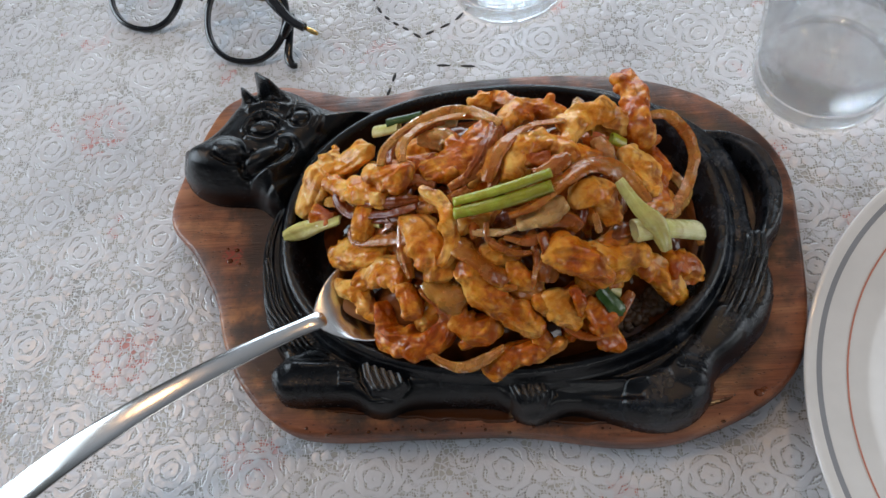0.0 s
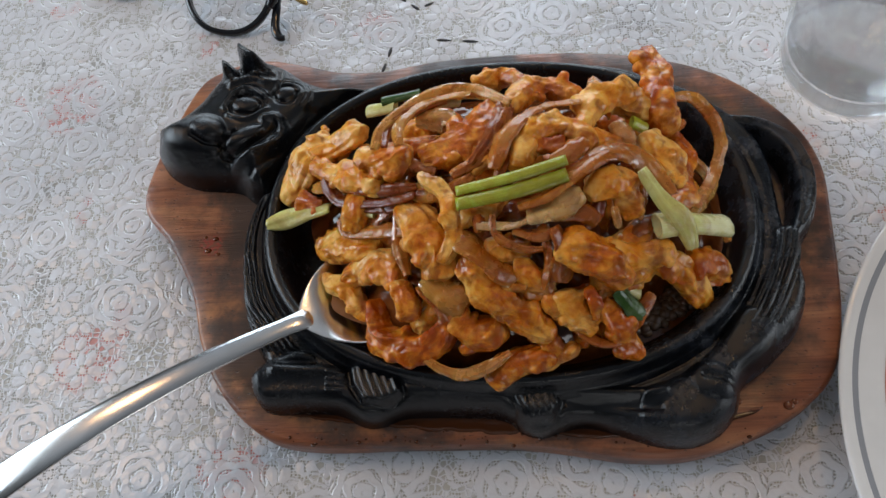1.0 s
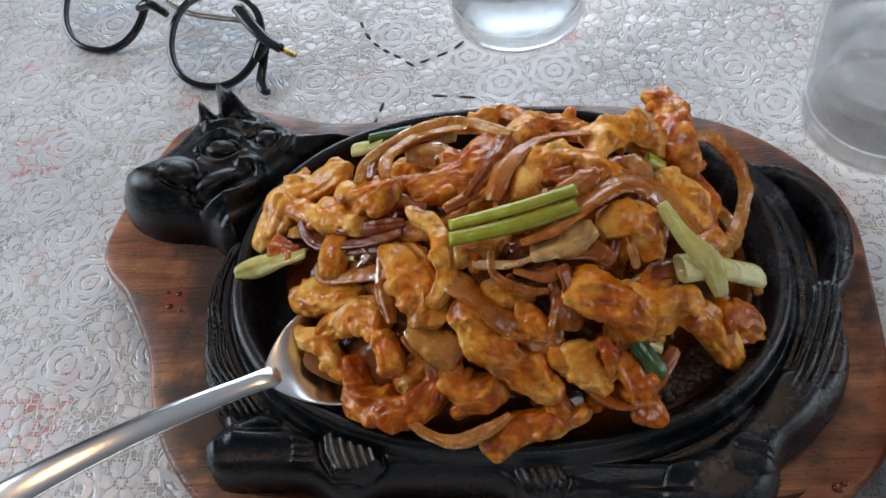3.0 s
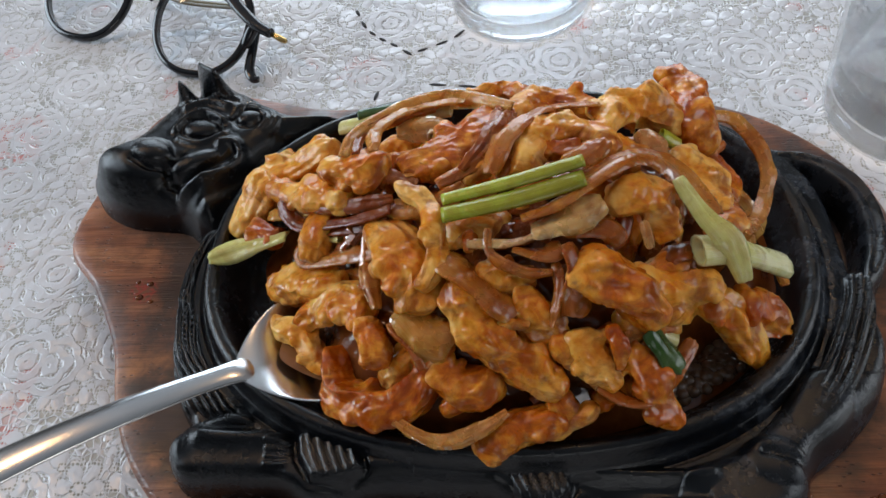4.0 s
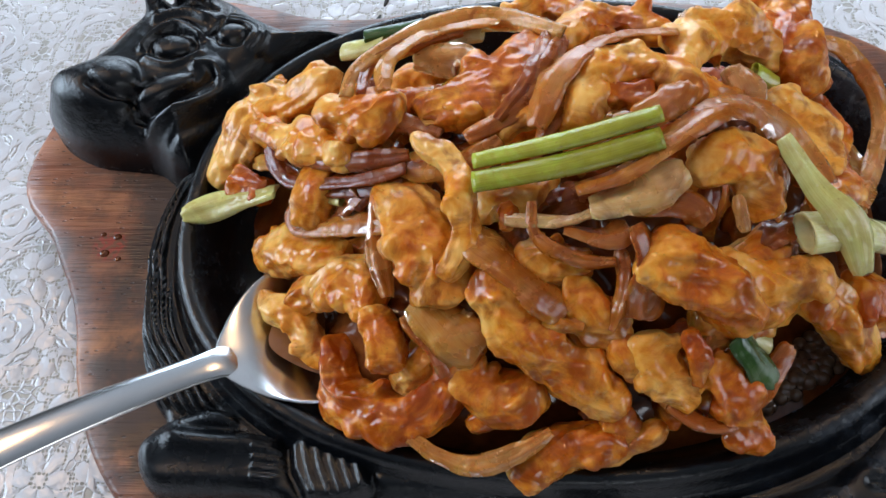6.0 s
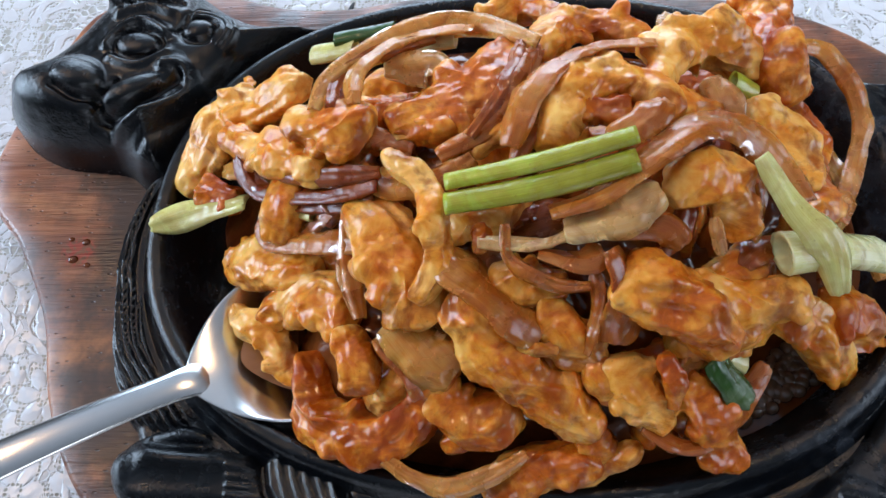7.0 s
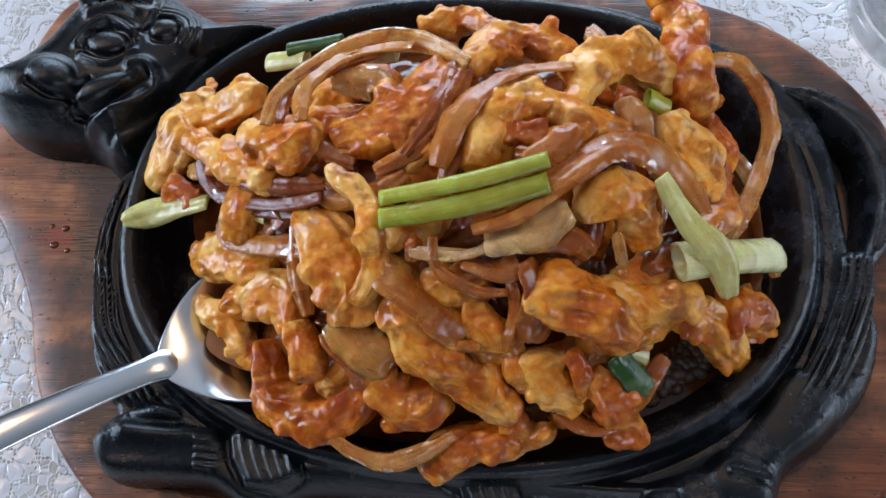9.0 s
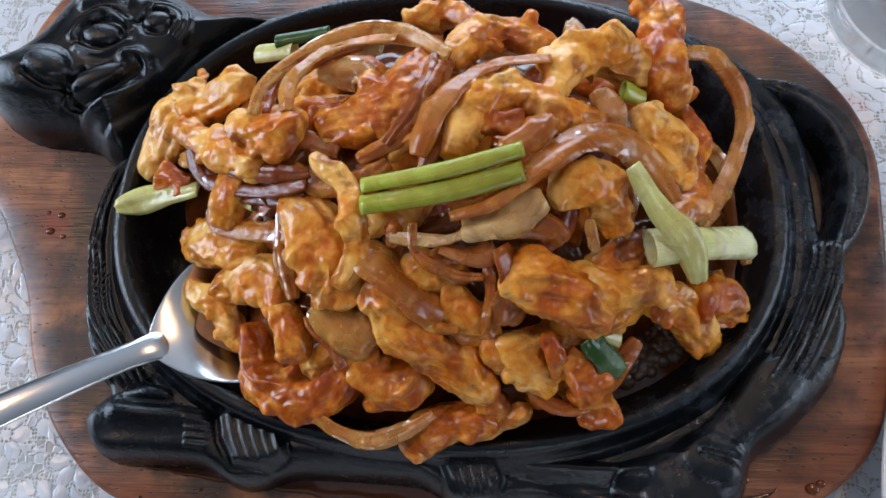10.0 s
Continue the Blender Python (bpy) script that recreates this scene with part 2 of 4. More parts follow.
def food_material(name, stops, rough=(0.18, 0.4), sub=0.12, streak=False, scale=120, shine=0.5, trans=0.0, bump=0.35, spread=0.22, glaze=0.0):
    """Moist food, with fine relief; glaze: how far patches of dark sauce cover it."""
    n = Nodes(name)
    c = n.coords("UV", (1.2, 34, 1)) if streak else n.coords()
    a = n.noise(c, 2.2 if streak else scale, 5, 0.65, 0.8)
    b = n.noise(n.coords(), 270, 1, 0.5)
    shift = n.math("MULTIPLY", n.math("SUBTRACT", n.random(), 0.5), spread)
    patch = n.noise(n.coords(shift=(1, 2, 3)), 85, 3)
    fac = n.math("ADD", n.math("ADD", n.math("MULTIPLY", a, 0.45 if streak else 0.5), n.math("MULTIPLY", patch, 0.55 if streak else 0.5)), shift)
    col = n.ramp(fac, *stops)
    gloss = n.smooth(n.noise(n.coords(), 160, 3), 0.35, 0.65, *rough)
    if glaze:
        wet = n.noise(n.coords(shift=(5, 1, 2)), 95, 5, 0.6, 1.0)
        wet = n.math("MULTIPLY", n.smooth(n.math("ADD", wet, n.math("MULTIPLY", shift, -0.5)), 0.44, 0.66), glaze)
        col = n.mix(wet, col, (0.25, 0.036, 0.002))
        specks = n.smooth(n.voronoi(n.coords(), 380), 0.07, 0.12, 0.3, 0)
        col = n.mix(specks, col, (0.14, 0.03, 0.006))
        gloss = n.math("SUBTRACT", gloss, n.math("MULTIPLY", wet, 0.12))
    n.set(Base_Color=col, Roughness=gloss, Transmission_Weight=trans)
    n.set(Coat_Weight=shine, Coat_Roughness=0.08, Specular_IOR_Level=0.25, Subsurface_Weight=sub, Subsurface_Radius=(0.004, 0.0018, 0.0008), Subsurface_Scale=0.6)
    n.bump(n.math("ADD", n.math("MULTIPLY", a, 0.1 if streak else 0.12), b), bump, 0.0011)
    n.put(n.bsdf.inputs["Coat Normal"], n.bsdf.inputs["Normal"].links[0].from_socket)
    return n.mat


CHICKEN = food_material("sauced_chicken", ((0.32, (0.34, 0.052, 0.003)), (0.42, (0.58, 0.14, 0.007)), (0.51, (0.74, 0.29, 0.027)), (0.64, (0.88, 0.5, 0.125))), (0.26, 0.44), 0.3, bump=0.18, shine=0.28, glaze=0.8, scale=150, spread=0.16)
ONIONS = [food_material("cooked_onion", stops, (0.2, 0.34), 0.3, True, shine=0.35, trans=0.3, bump=0.5, glaze=0.45) for stops in (
    ((0.34, (0.64, 0.27, 0.055)), (0.5, (0.78, 0.43, 0.13)), (0.7, (0.86, 0.62, 0.3))),
    ((0.34, (0.5, 0.14, 0.012)), (0.5, (0.7, 0.28, 0.042)), (0.68, (0.82, 0.45, 0.12))),
    ((0.34, (0.33, 0.065, 0.005)), (0.5, (0.55, 0.16, 0.014)), (0.7, (0.72, 0.31, 0.055))),
    ((0.34, (0.21, 0.036, 0.004)), (0.5, (0.38, 0.09, 0.01)), (0.72, (0.58, 0.21, 0.04))))]
STALK_GREEN = food_material("green_stalk", ((0.3, (0.2, 0.24, 0.012)), (0.5, (0.38, 0.43, 0.04)), (0.7, (0.6, 0.62, 0.17))), (0.2, 0.35), 0.1, True, glaze=0.25)
STALK_PALE = food_material("pale_stalk", ((0.3, (0.46, 0.38, 0.08)), (0.5, (0.6, 0.58, 0.2)), (0.7, (0.76, 0.74, 0.44))), (0.2, 0.35), 0.1, True, glaze=0.28)
LEAF = food_material("dark_leaf", ((0.3, (0.012, 0.035, 0.008)), (0.6, (0.03, 0.075, 0.016)), (0.75, (0.07, 0.12, 0.03))), (0.15, 0.3), 0.05, True)
SAUCE = food_material("brown_sauce", ((0.3, (0.05, 0.011, 0.003)), (0.5, (0.14, 0.035, 0.007)), (0.75, (0.26, 0.08, 0.016))), (0.06, 0.2), 0.0, bump=0.2, spread=0.0)
SPOON_SAUCE = food_material("thin_sauce", ((0.3, (0.24, 0.1, 0.038)), (0.7, (0.34, 0.16, 0.07))), (0.08, 0.18), 0.0, bump=0.08, spread=0.0)
BRASS, HORN = plain("gilt_metal", (0.6, 0.42, 0.16), 0.25, 1.0), plain("tortoiseshell", (0.16, 0.12, 0.06), 0.2)
CLOTH = lace_material()


def glass_material(name, ior=1.45, color=(1, 1, 1), clear=0.0):
    """Solid glass or water; clear: the share that passes straight through."""
    n = Nodes(name)
    n.set(Base_Color=color, Roughness=0.0, IOR=ior, Transmission_Weight=1.0)
    if clear:
        through_it, both = n.tree.nodes.new("ShaderNodeBsdfTransparent"), n.tree.nodes.new("ShaderNodeMixShader")
        both.inputs[0].default_value = clear
        n.put(through_it.inputs[0], color)
        n.put(both.inputs[1], n.bsdf.outputs[0]), n.put(both.inputs[2], through_it.outputs[0])
        n.put(n.tree.nodes["Material Output"].inputs[0], both.outputs[0])
    return n.mat


def thin_glass_material(name, base, color):
    """A thin clear wall: straight sight through it, with a mirror gloss that grows towards grazing."""
    n = Nodes(name)
    gloss, clear, both = (n.tree.nodes.new(k) for k in ("ShaderNodeBsdfGlossy", "ShaderNodeBsdfTransparent", "ShaderNodeMixShader"))
    edge = n.tree.nodes.new("ShaderNodeLayerWeight")
    share = n.math("ADD", base, n.math("MULTIPLY", n.math("POWER", edge.outputs["Facing"], 3.0), 0.55))
    gloss.inputs["Roughness"].default_value = 0.02
    n.put(clear.inputs[0], color)
    n.put(both.inputs[0], share), n.put(both.inputs[1], clear.outputs[0]), n.put(both.inputs[2], gloss.outputs[0])
    n.put(n.tree.nodes["Material Output"].inputs[0], both.outputs[0])
    return n.mat


GLASS, LENS = thin_glass_material("clear_glass", 0.05, (0.97, 0.98, 0.985)), thin_glass_material("lens_plastic", 0.04, (0.92, 0.94, 0.96))
WATER = glass_material("water", 1.33, (0.98, 0.99, 1.0), 0.55)
THICK = glass_material("thick_glass", 1.45, (0.95, 0.97, 0.985), 0.4)
BUBBLE, GREASE = plain("bubble_film", (0.26, 0.15, 0.09), 0.03, 0.0, Transmission_Weight=0.35, IOR=1.45, Coat_Weight=1.0), plain("brown_grease", (0.075, 0.024, 0.008), 0.05)


# ---- mesh helpers ----
def part(name, bm, material, parent=None, label="", smooth=True):
    me = bpy.data.meshes.new(name)
    bmesh.ops.recalc_face_normals(bm, faces=bm.faces)
    bm.to_mesh(me)
    bm.free()
    me.materials.append(material)
    if smooth:
        me.polygons.foreach_set("use_smooth", [True] * len(me.polygons))
    ob = new(name, me)
    if parent:
        ob.parent = parent
    if label:
        ob["label"] = label
    return ob


def thing(name, label, category, at=(0, 0, 0), group="", kind=""):
    ob = new(name)
    ob.location = at
    return tagged(ob, label, category, group, kind)


def spline(pts, n, closed=False):
    """n points along a Catmull-Rom curve through pts."""
    p = [Vector(q) for q in pts]
    m = len(p)
    out = []
    spans = m if closed else m - 1
    for i in range(n):
        u = i * spans / (n if closed else n - 1)
        k = min(int(u), spans - 1)
        f = u - k
        g = [p[(k + j) % m] if closed else p[max(0, min(m - 1, k + j))] for j in (-1, 0, 1, 2)]
        out.append(0.5 * (2 * g[1] + (g[2] - g[0]) * f + (2 * g[0] - 5 * g[1] + 4 * g[2] - g[3]) * f * f + (3 * g[1] - g[0] - 3 * g[2] + g[3]) * f ** 3))
    return out


def rings(bm, loops, closed=True, cap_first=False, cap_last=False):
    """Bridges loops of equal length with quads."""
    vs = [[bm.verts.new(p) for p in loop] for loop in loops]
    for a, b in zip(vs, vs[1:]):
        k = len(a)
        for i in range(k if closed else k - 1):
            bm.faces.new((a[i], a[(i + 1) % k], b[(i + 1) % k], b[i]))
    for want, loop in ((cap_first, vs[0]), (cap_last, vs[-1])):
        if want:
            c = bm.verts.new(sum((v.co for v in loop), Vector()) / len(loop))
            for i in range(len(loop)):
                bm.faces.new((loop[i], loop[(i + 1) % len(loop)], c))
    return vs


def inset(loop, d):
    """A closed flat loop moved inwards by d."""
    k = len(loop)
    out = []
    area2 = sum(loop[i].x * loop[(i + 1) % k].y - loop[(i + 1) % k].x * loop[i].y for i in range(k))
    side = 1 if area2 > 0 else -1
    for i in range(k):
        t = (loop[(i + 1) % k] - loop[i - 1]).normalized()
        out.append(loop[i] + Vector((-t.y, t.x, 0)) * d * side)
    return out


def lathe(bm, profile, n=64, closed=False):
    loops = [[Vector((r * math.cos(2 * math.pi * i / n), r * math.sin(2 * math.pi * i / n), z)) for i in range(n)] for r, z in profile]
    if closed:
        loops.append(loops[0])
    vs = rings(bm, loops)
    if closed:
        bmesh.ops.remove_doubles(bm, verts=bm.verts, dist=1e-7)
    return vs


def tube(bm, pts, radii, n=10, flat=1.0, up=(0, 0, 1), power=1.0):
    """A tube along pts; flat squeezes it along up."""
    loops = []
    for i, p in enumerate(pts):
        t = (pts[min(i + 1, len(pts) - 1)] - pts[max(i - 1, 0)]).normalized()
        s = t.cross(Vector(up)).normalized()
        w = s.cross(t)
        r = radii[i] if isinstance(radii, (list, tuple)) else radii
        loops.append([p + s * (r * math.cos(a)) + w * (r * flat * math.sin(a)) for a in (2 * math.pi * k / n for k in range(n))])
    return rings(bm, loops, True, True, True)


def oval(a, b, z, n=96, power=2.25, cx=0.0, cy=0.0, turn=0.0):
    out = []
    for i in range(n):
        t = 2 * math.pi * i / n
        c, s = math.cos(t), math.sin(t)
        x = a * math.copysign(abs(c) ** (2 / power), c)
        y = b * math.copysign(abs(s) ** (2 / power), s)
        out.append(Vector((cx + x * math.cos(turn) - y * math.sin(turn), cy + x * math.sin(turn) + y * math.cos(turn), z)))
    return out


# ---- room and table ----
def box(name, lo, hi, material, parent=None, label=""):
    bm = bmesh.new()
    bmesh.ops.create_cube(bm, size=1)
    for v in bm.verts:
        v.co = Vector([lo[k] if v.co[k] < 0 else hi[k] for k in range(3)])
    return part(name, bm, material, parent, label, False)


# The room shell is unseen, added to close the place and reflect light.
FLOOR_Z = -0.75
tagged(box("floor", (-2.8, -3.2, FLOOR_Z - 0.1), (2.8, 2.8, FLOOR_Z), PAINT), "plain floor of the unseen dining room", "floor", kind="structure")
tagged(box("ceiling", (-2.8, -3.2, 1.95), (2.8, 2.8, 2.05), CEILING), "plain dull ceiling of the unseen dining room", "ceiling", kind="structure")
for name, lo, hi in (("wall_north", (-2.8, 2.8, FLOOR_Z), (2.8, 2.9, 0.1)), ("wall_north_head", (-2.8, 2.8, 1.6), (2.8, 2.9, 1.95)),
                     ("wall_north_pier", (-2.8, 2.8, 0.1), (-1.5, 2.9, 1.6)), ("wall_north_pier", (0.9, 2.8, 0.1), (2.8, 2.9, 1.6)),
                     ("wall_west", (-2.9, -3.2, FLOOR_Z), (-2.8, 2.8, 0.2)), ("wall_west_head", (-2.9, -3.2, 1.6), (-2.8, 2.8, 1.95)),
                     ("wall_west_pier", (-2.9, -3.2, 0.2), (-2.8, -0.6, 1.6)), ("wall_west_pier", (-2.9, 1.2, 0.2), (-2.8, 2.8, 1.6)),
                     # The east and south openings are added, for the fill lamps.
                     ("wall_east", (2.8, -3.2, FLOOR_Z), (2.9, 2.8, 0.2)), ("wall_east_head", (2.8, -3.2, 1.6), (2.9, 2.8, 1.95)),
                     ("wall_east_pier", (2.8, -3.2, 0.2), (2.9, -0.95, 1.6)), ("wall_east_pier", (2.8, 0.75, 0.2), (2.9, 2.8, 1.6)),
                     ("wall_south", (-2.8, -3.3, FLOOR_Z), (2.8, -3.2, 0.85)), ("wall_south_head", (-2.8, -3.3, 1.65), (2.8, -3.2, 1.95)),
                     ("wall_south_pier", (-2.8, -3.3, 0.85), (-0.15, -3.2, 1.65)), ("wall_south_pier", (1.15, -3.3, 0.85), (2.8, -3.2, 1.65))):
    tagged(box(name, lo, hi, PAINT), "plain dull painted wall of the unseen room around window openings", "wall", kind="structure")

tablecloth = tagged(box("tablecloth", (-0.62, -0.5, -0.03), (0.62, 0.75, 0.0), CLOTH), "white lace vinyl tablecloth over a red flowered cloth", "tablecloth")



def stitches(pts, count):
    """A row of short black running stitches on the cloth, in millimetres."""
    run = spline([(x, y, 0) for x, y in pts], count * 5 + 1)
    for k in range(count):
        bm = bmesh.new()
        row = [run[k * 5 + i] / 1000 + Vector((0, 0, 0.0001)) for i in range(4)]
        tube(bm, row, [0.0004, 0.0009, 0.0009, 0.0004], 6, 0.35)
        part("stitch", bm, THREAD, tablecloth)


stitches([(-53, 186), (-47, 172), (-39, 163), (-30, 156), (-20, 147)], 6)
stitches([(-19, 151), (-10, 155), (-1, 160), (6, 168)], 3)
stitches([(-41, 108), (-38, 118), (-36, 127)], 2)
stitches([(-12, 127), (2, 125), (14, 123)], 2)

# ---- wooden board ----
BOARD_Z = 0.018
BOARD = [(-0.153, 0.030), (-0.137, 0.087), (-0.122, 0.103), (-0.100, 0.108), (-0.078, 0.103), (-0.058, 0.097), (-0.036, 0.096), (-0.005, 0.100), (0.045, 0.1), (0.09, 0.094),
         (0.126, 0.080), (0.152, 0.056), (0.164, 0.030), (0.164, 0.0), (0.160, -0.043), (0.152, -0.069), (0.133, -0.086), (0.1, -0.099), (0.072, -0.101),
         (0.03, -0.095), (-0.017, -0.094), (-0.06, -0.094), (-0.083, -0.088), (-0.102, -0.07), (-0.114, -0.048), (-0.122, -0.022), (-0.136, 0.003)]


def wooden_board():
    root = thing("wooden_board", "red-brown wooden serving board, oil-stained, under the iron pan", "serving board")
    edge = spline([(x, y, 0) for x, y in BOARD], 220, True)
    bm = bmesh.new()
    loops = [[p + Vector((0, 0, z)) for p in inset(edge, d)] for d, z in
             ((0.003, 0.0006), (0.0006, 0.002), (0, 0.004), (0, BOARD_Z - 0.003), (0.0008, BOARD_Z - 0.001), (0.0025, BOARD_Z), (0.012, BOARD_Z))]
    rings(bm, loops, True, True, True)
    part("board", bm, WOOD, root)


wooden_board()

# ---- iron pan ----
PAN_X, PAN_Y, PAN_A, PAN_B, RIM_Z, PAN_TURN = 0.023, -0.001, 0.1, 0.0735, 0.043, radians(-2)


def pan_loop(grow, z, n=128):
    return oval(PAN_A + grow, PAN_B + grow, z, n, 2.25, PAN_X, PAN_Y, PAN_TURN)


def ball(bm, x, y, z, r, sx=1.0, sy=1.0, sz=1.0, fine=2):
    """A small ellipsoid, in millimetres."""
    made = bmesh.ops.create_icosphere(bm, subdivisions=fine, radius=r / 1000)["verts"]
    for v in made:
        v.co = Vector((v.co.x * sx, v.co.y * sy, v.co.z * sz)) + Vector((x, y, z)) / 1000


def cord(bm, pts, r, n=8, flat=1.0, count=14):
    """A tapering round cord through points in millimetres."""
    path = spline([Vector(p) / 1000 for p in pts], count)
    tube(bm, path, [r / 1000 * (0.45 + 0.55 * math.sin(math.pi * (0.12 + 0.76 * i / (count - 1)))) for i in range(count)], n, flat)


def fused(ob, voxel, smooth=4, lumps=()):
    """Melts the joined lumps of a mesh into one skin, with fine unevenness."""
    m = ob.modifiers.new("melt", "REMESH")
    m.mode, m.voxel_size, m.use_smooth_shade = "VOXEL", voxel, True
    m = ob.modifiers.new("soften", "SMOOTH")
    m.factor, m.iterations = 0.5, smooth
    for tex, strength, *mid in lumps:
        m = ob.modifiers.new("lumps", "DISPLACE")
        m.texture, m.strength, m.mid_level, m.texture_coords = tex, strength, mid[0] if mid else 0.5, "GLOBAL"
    return ob


def clouds(name, size, depth=2):
    t = bpy.data.textures.new(name, "CLOUDS")
    t.noise_scale, t.noise_depth = size, depth
    return t


pan = thing("sizzling_pan", "black cast-iron oval sizzling pan with a cow relief", "pan")
bm = bmesh.new()
rings(bm, [pan_loop(g, z) for g, z in ((-0.06, 0.0245), (-0.02, 0.0245), (-0.012, 0.026), (-0.007, 0.031), (-0.004, 0.038), (-0.0022, 0.0415), (-0.001, RIM_Z), (0.0004, RIM_Z + 0.0008),
                                      (0.002, RIM_Z + 0.0006), (0.0032, RIM_Z - 0.0006), (0.0036, RIM_Z - 0.003), (0.0055, 0.036), (0.0075, 0.0345), (0.009, 0.0185))], True, True)
part("dish", bm, IRON, pan)

# ---- cast relief: skins of height over a plan outline, in millimetres ----
def polyline_distance(X, Y, pts, closed=False):
    best = np.full(X.shape, 1e9)
    for (x0, y0), (x1, y1) in zip(pts, pts[1:] + pts[:1] if closed else pts[1:]):
        dx, dy = x1 - x0, y1 - y0
        f = np.clip(((X - x0) * dx + (Y - y0) * dy) / max(dx * dx + dy * dy, 1e-9), 0, 1)
        best = np.minimum(best, np.hypot(X - x0 - f * dx, Y - y0 - f * dy))
    return best


def depth_inside(X, Y, poly):
    """Distance to the outline, positive inside it."""
    odd = np.zeros(X.shape, bool)
    for (x0, y0), (x1, y1) in zip(poly, poly[1:] + poly[:1]):
        if y0 != y1:
            odd ^= ((y0 > Y) != (y1 > Y)) & (X < (x1 - x0) * (Y - y0) / (y1 - y0) + x0)
    return np.where(odd, 1, -1) * polyline_distance(X, Y, poly, True)


def eased(pts, n=24, closed=False):
    return [(p.x, p.y) for p in spline([(x, y, 0) for x, y in pts], n, closed)]


def stroke(X, Y, pts, r, h):
    """A ridge (h above 0) or groove (below 0) along a curve."""
    return h * np.exp(-(polyline_distance(X, Y, eased(pts, 4 * len(pts))) / r) ** 2)


def dome(X, Y, cx, cy, rx, ry, h, turn=0.0):
    c, k = math.cos(radians(turn)), math.sin(radians(turn))
    u, v = ((X - cx) * c + (Y - cy) * k) / rx, (-(X - cx) * k + (Y - cy) * c) / ry
    return h * np.sqrt(np.maximum(0, 1 - u * u - v * v))


def ring_groove(X, Y, cx, cy, rx, ry, r, h):
    pts = [(cx + rx * math.cos(a), cy + ry * math.sin(a)) for a in (math.pi * i / 8 for i in range(17))]
    return h * np.exp(-(polyline_distance(X, Y, pts) / r) ** 2)


def relief(name, outline, foot, height, rounding, extra, parent, label="", res=0.7, cut=None):
    """A cast form: a rounded slab over the outline, with ridges and grooves; its skirt goes down into what bears it."""
    poly = eased(outline, 150, True)
    xs, ys = [p[0] for p in poly], [p[1] for p in poly]
    X, Y = np.meshgrid(np.arange(min(xs) - 3, max(xs) + 3, res), np.arange(min(ys) - 3, max(ys) + 3, res))
    D = depth_inside(X, Y, poly)
    e = np.clip(D / rounding, 0, 1)
    Z = foot + height * np.sqrt(1 - (1 - e) ** 2) + extra(X, Y) * np.clip(D / (0.45 * rounding), 0, 1)
    Z = np.where(D < 0, foot + D * 5, Z)
    keep = D > -1.6
    if cut is not None:
        keep &= cut(X, Y)
    ids = -np.ones(X.shape, int)
    ids[keep] = np.arange(keep.sum())
    verts = np.stack([X[keep], Y[keep], Z[keep]], 1) / 1000
    q = np.stack([ids[:-1, :-1], ids[:-1, 1:], ids[1:, 1:], ids[1:, :-1]], -1).reshape(-1, 4)
    q = q[(q >= 0).all(1)]
    me = bpy.data.meshes.new(name)
    me.from_pydata(verts.tolist(), [], q.tolist())
    me.materials.append(IRON)
    me.polygons.foreach_set("use_smooth", [True] * len(me.polygons))
    ob = new(name, me)
    ob.parent = parent
    if label:
        ob["label"] = label
    return ob


PAN_OUTLINE = [(p.x * 1000, p.y * 1000) for p in pan_loop(0, 0, 96)]


def flange_form(X, Y):
    d = -depth_inside(X, Y, PAN_OUTLINE)
    return 5.5 * np.exp(-(np.maximum(d, 0) / 8.0) ** 2) - 1.3 * np.exp(-((d - 7.5) / 1.2) ** 2)


relief("flange", [(-88, 14), (-92, -6), (-91, -27), (-87, -45), (-80, -60), (-76, -72), (-60, -76), (-20, -77), (30, -80), (80, -88), (98, -88), (108, -80), (115, -71), (125, -64),
                  (138, -52), (145, -36), (143, -20), (140.5, -10), (140, 4), (139.5, 17), (138, 27), (135, 36), (127, 48), (107, 65), (76, 79), (39, 83.5), (1, 83), (-40, 77),
                  (-60, 68), (-76, 50), (-83, 30)], 18, 15, 5, flange_form, pan, cut=lambda X, Y: depth_inside(X, Y, PAN_OUTLINE) < -1.2)


# front leg: hoof, shank and bandaged knee
def front_leg_form(X, Y):
    z = stroke(X, Y, [(-72, -66), (-60, -67), (-46, -67)], 2.6, 2.2) + stroke(X, Y, [(-78, -61), (-70, -58), (-58, -60)], 2.0, 1.5)
    z += stroke(X, Y, [(-72, -62.5), (-58, -63.5), (-46, -63)], 1.3, -1.6) + stroke(X, Y, [(-76, -73), (-60, -74.5), (-48, -75)], 3.0, -0.8)
    knee = [(-41, -67), (-36, -62.5), (-27, -63), (-22, -68), (-19, -78), (-25, -82), (-35, -81), (-39.5, -74)]
    inside = depth_inside(X, Y, knee)
    z += 2.2 * np.clip(inside / 1.5, 0, 1) - 1.4 * np.exp(-(np.where(inside < 0, inside + 1, 9) / 0.9) ** 2)
    for i in range(5):
        z += stroke(X, Y, [(-37 + 3.2 * i, -66), (-35 + 3.2 * i, -73), (-32 + 3.1 * i, -79)], 0.8, 0.65)
    for i in range(4):
        z += stroke(X, Y, [(-50, -68.5 - 2.3 * i), (-43.5, -69.5 - 2.1 * i)], 0.7, 1.0)
    z += stroke(X, Y, [(-18, -75), (0, -77), (20, -80)], 3.4, 2.0) + stroke(X, Y, [(-17, -69.5), (2, -71), (22, -74)], 1.0, -1.3)
    return z + stroke(X, Y, [(-16, -67), (0, -68), (22, -71)], 1.0, 0.9)


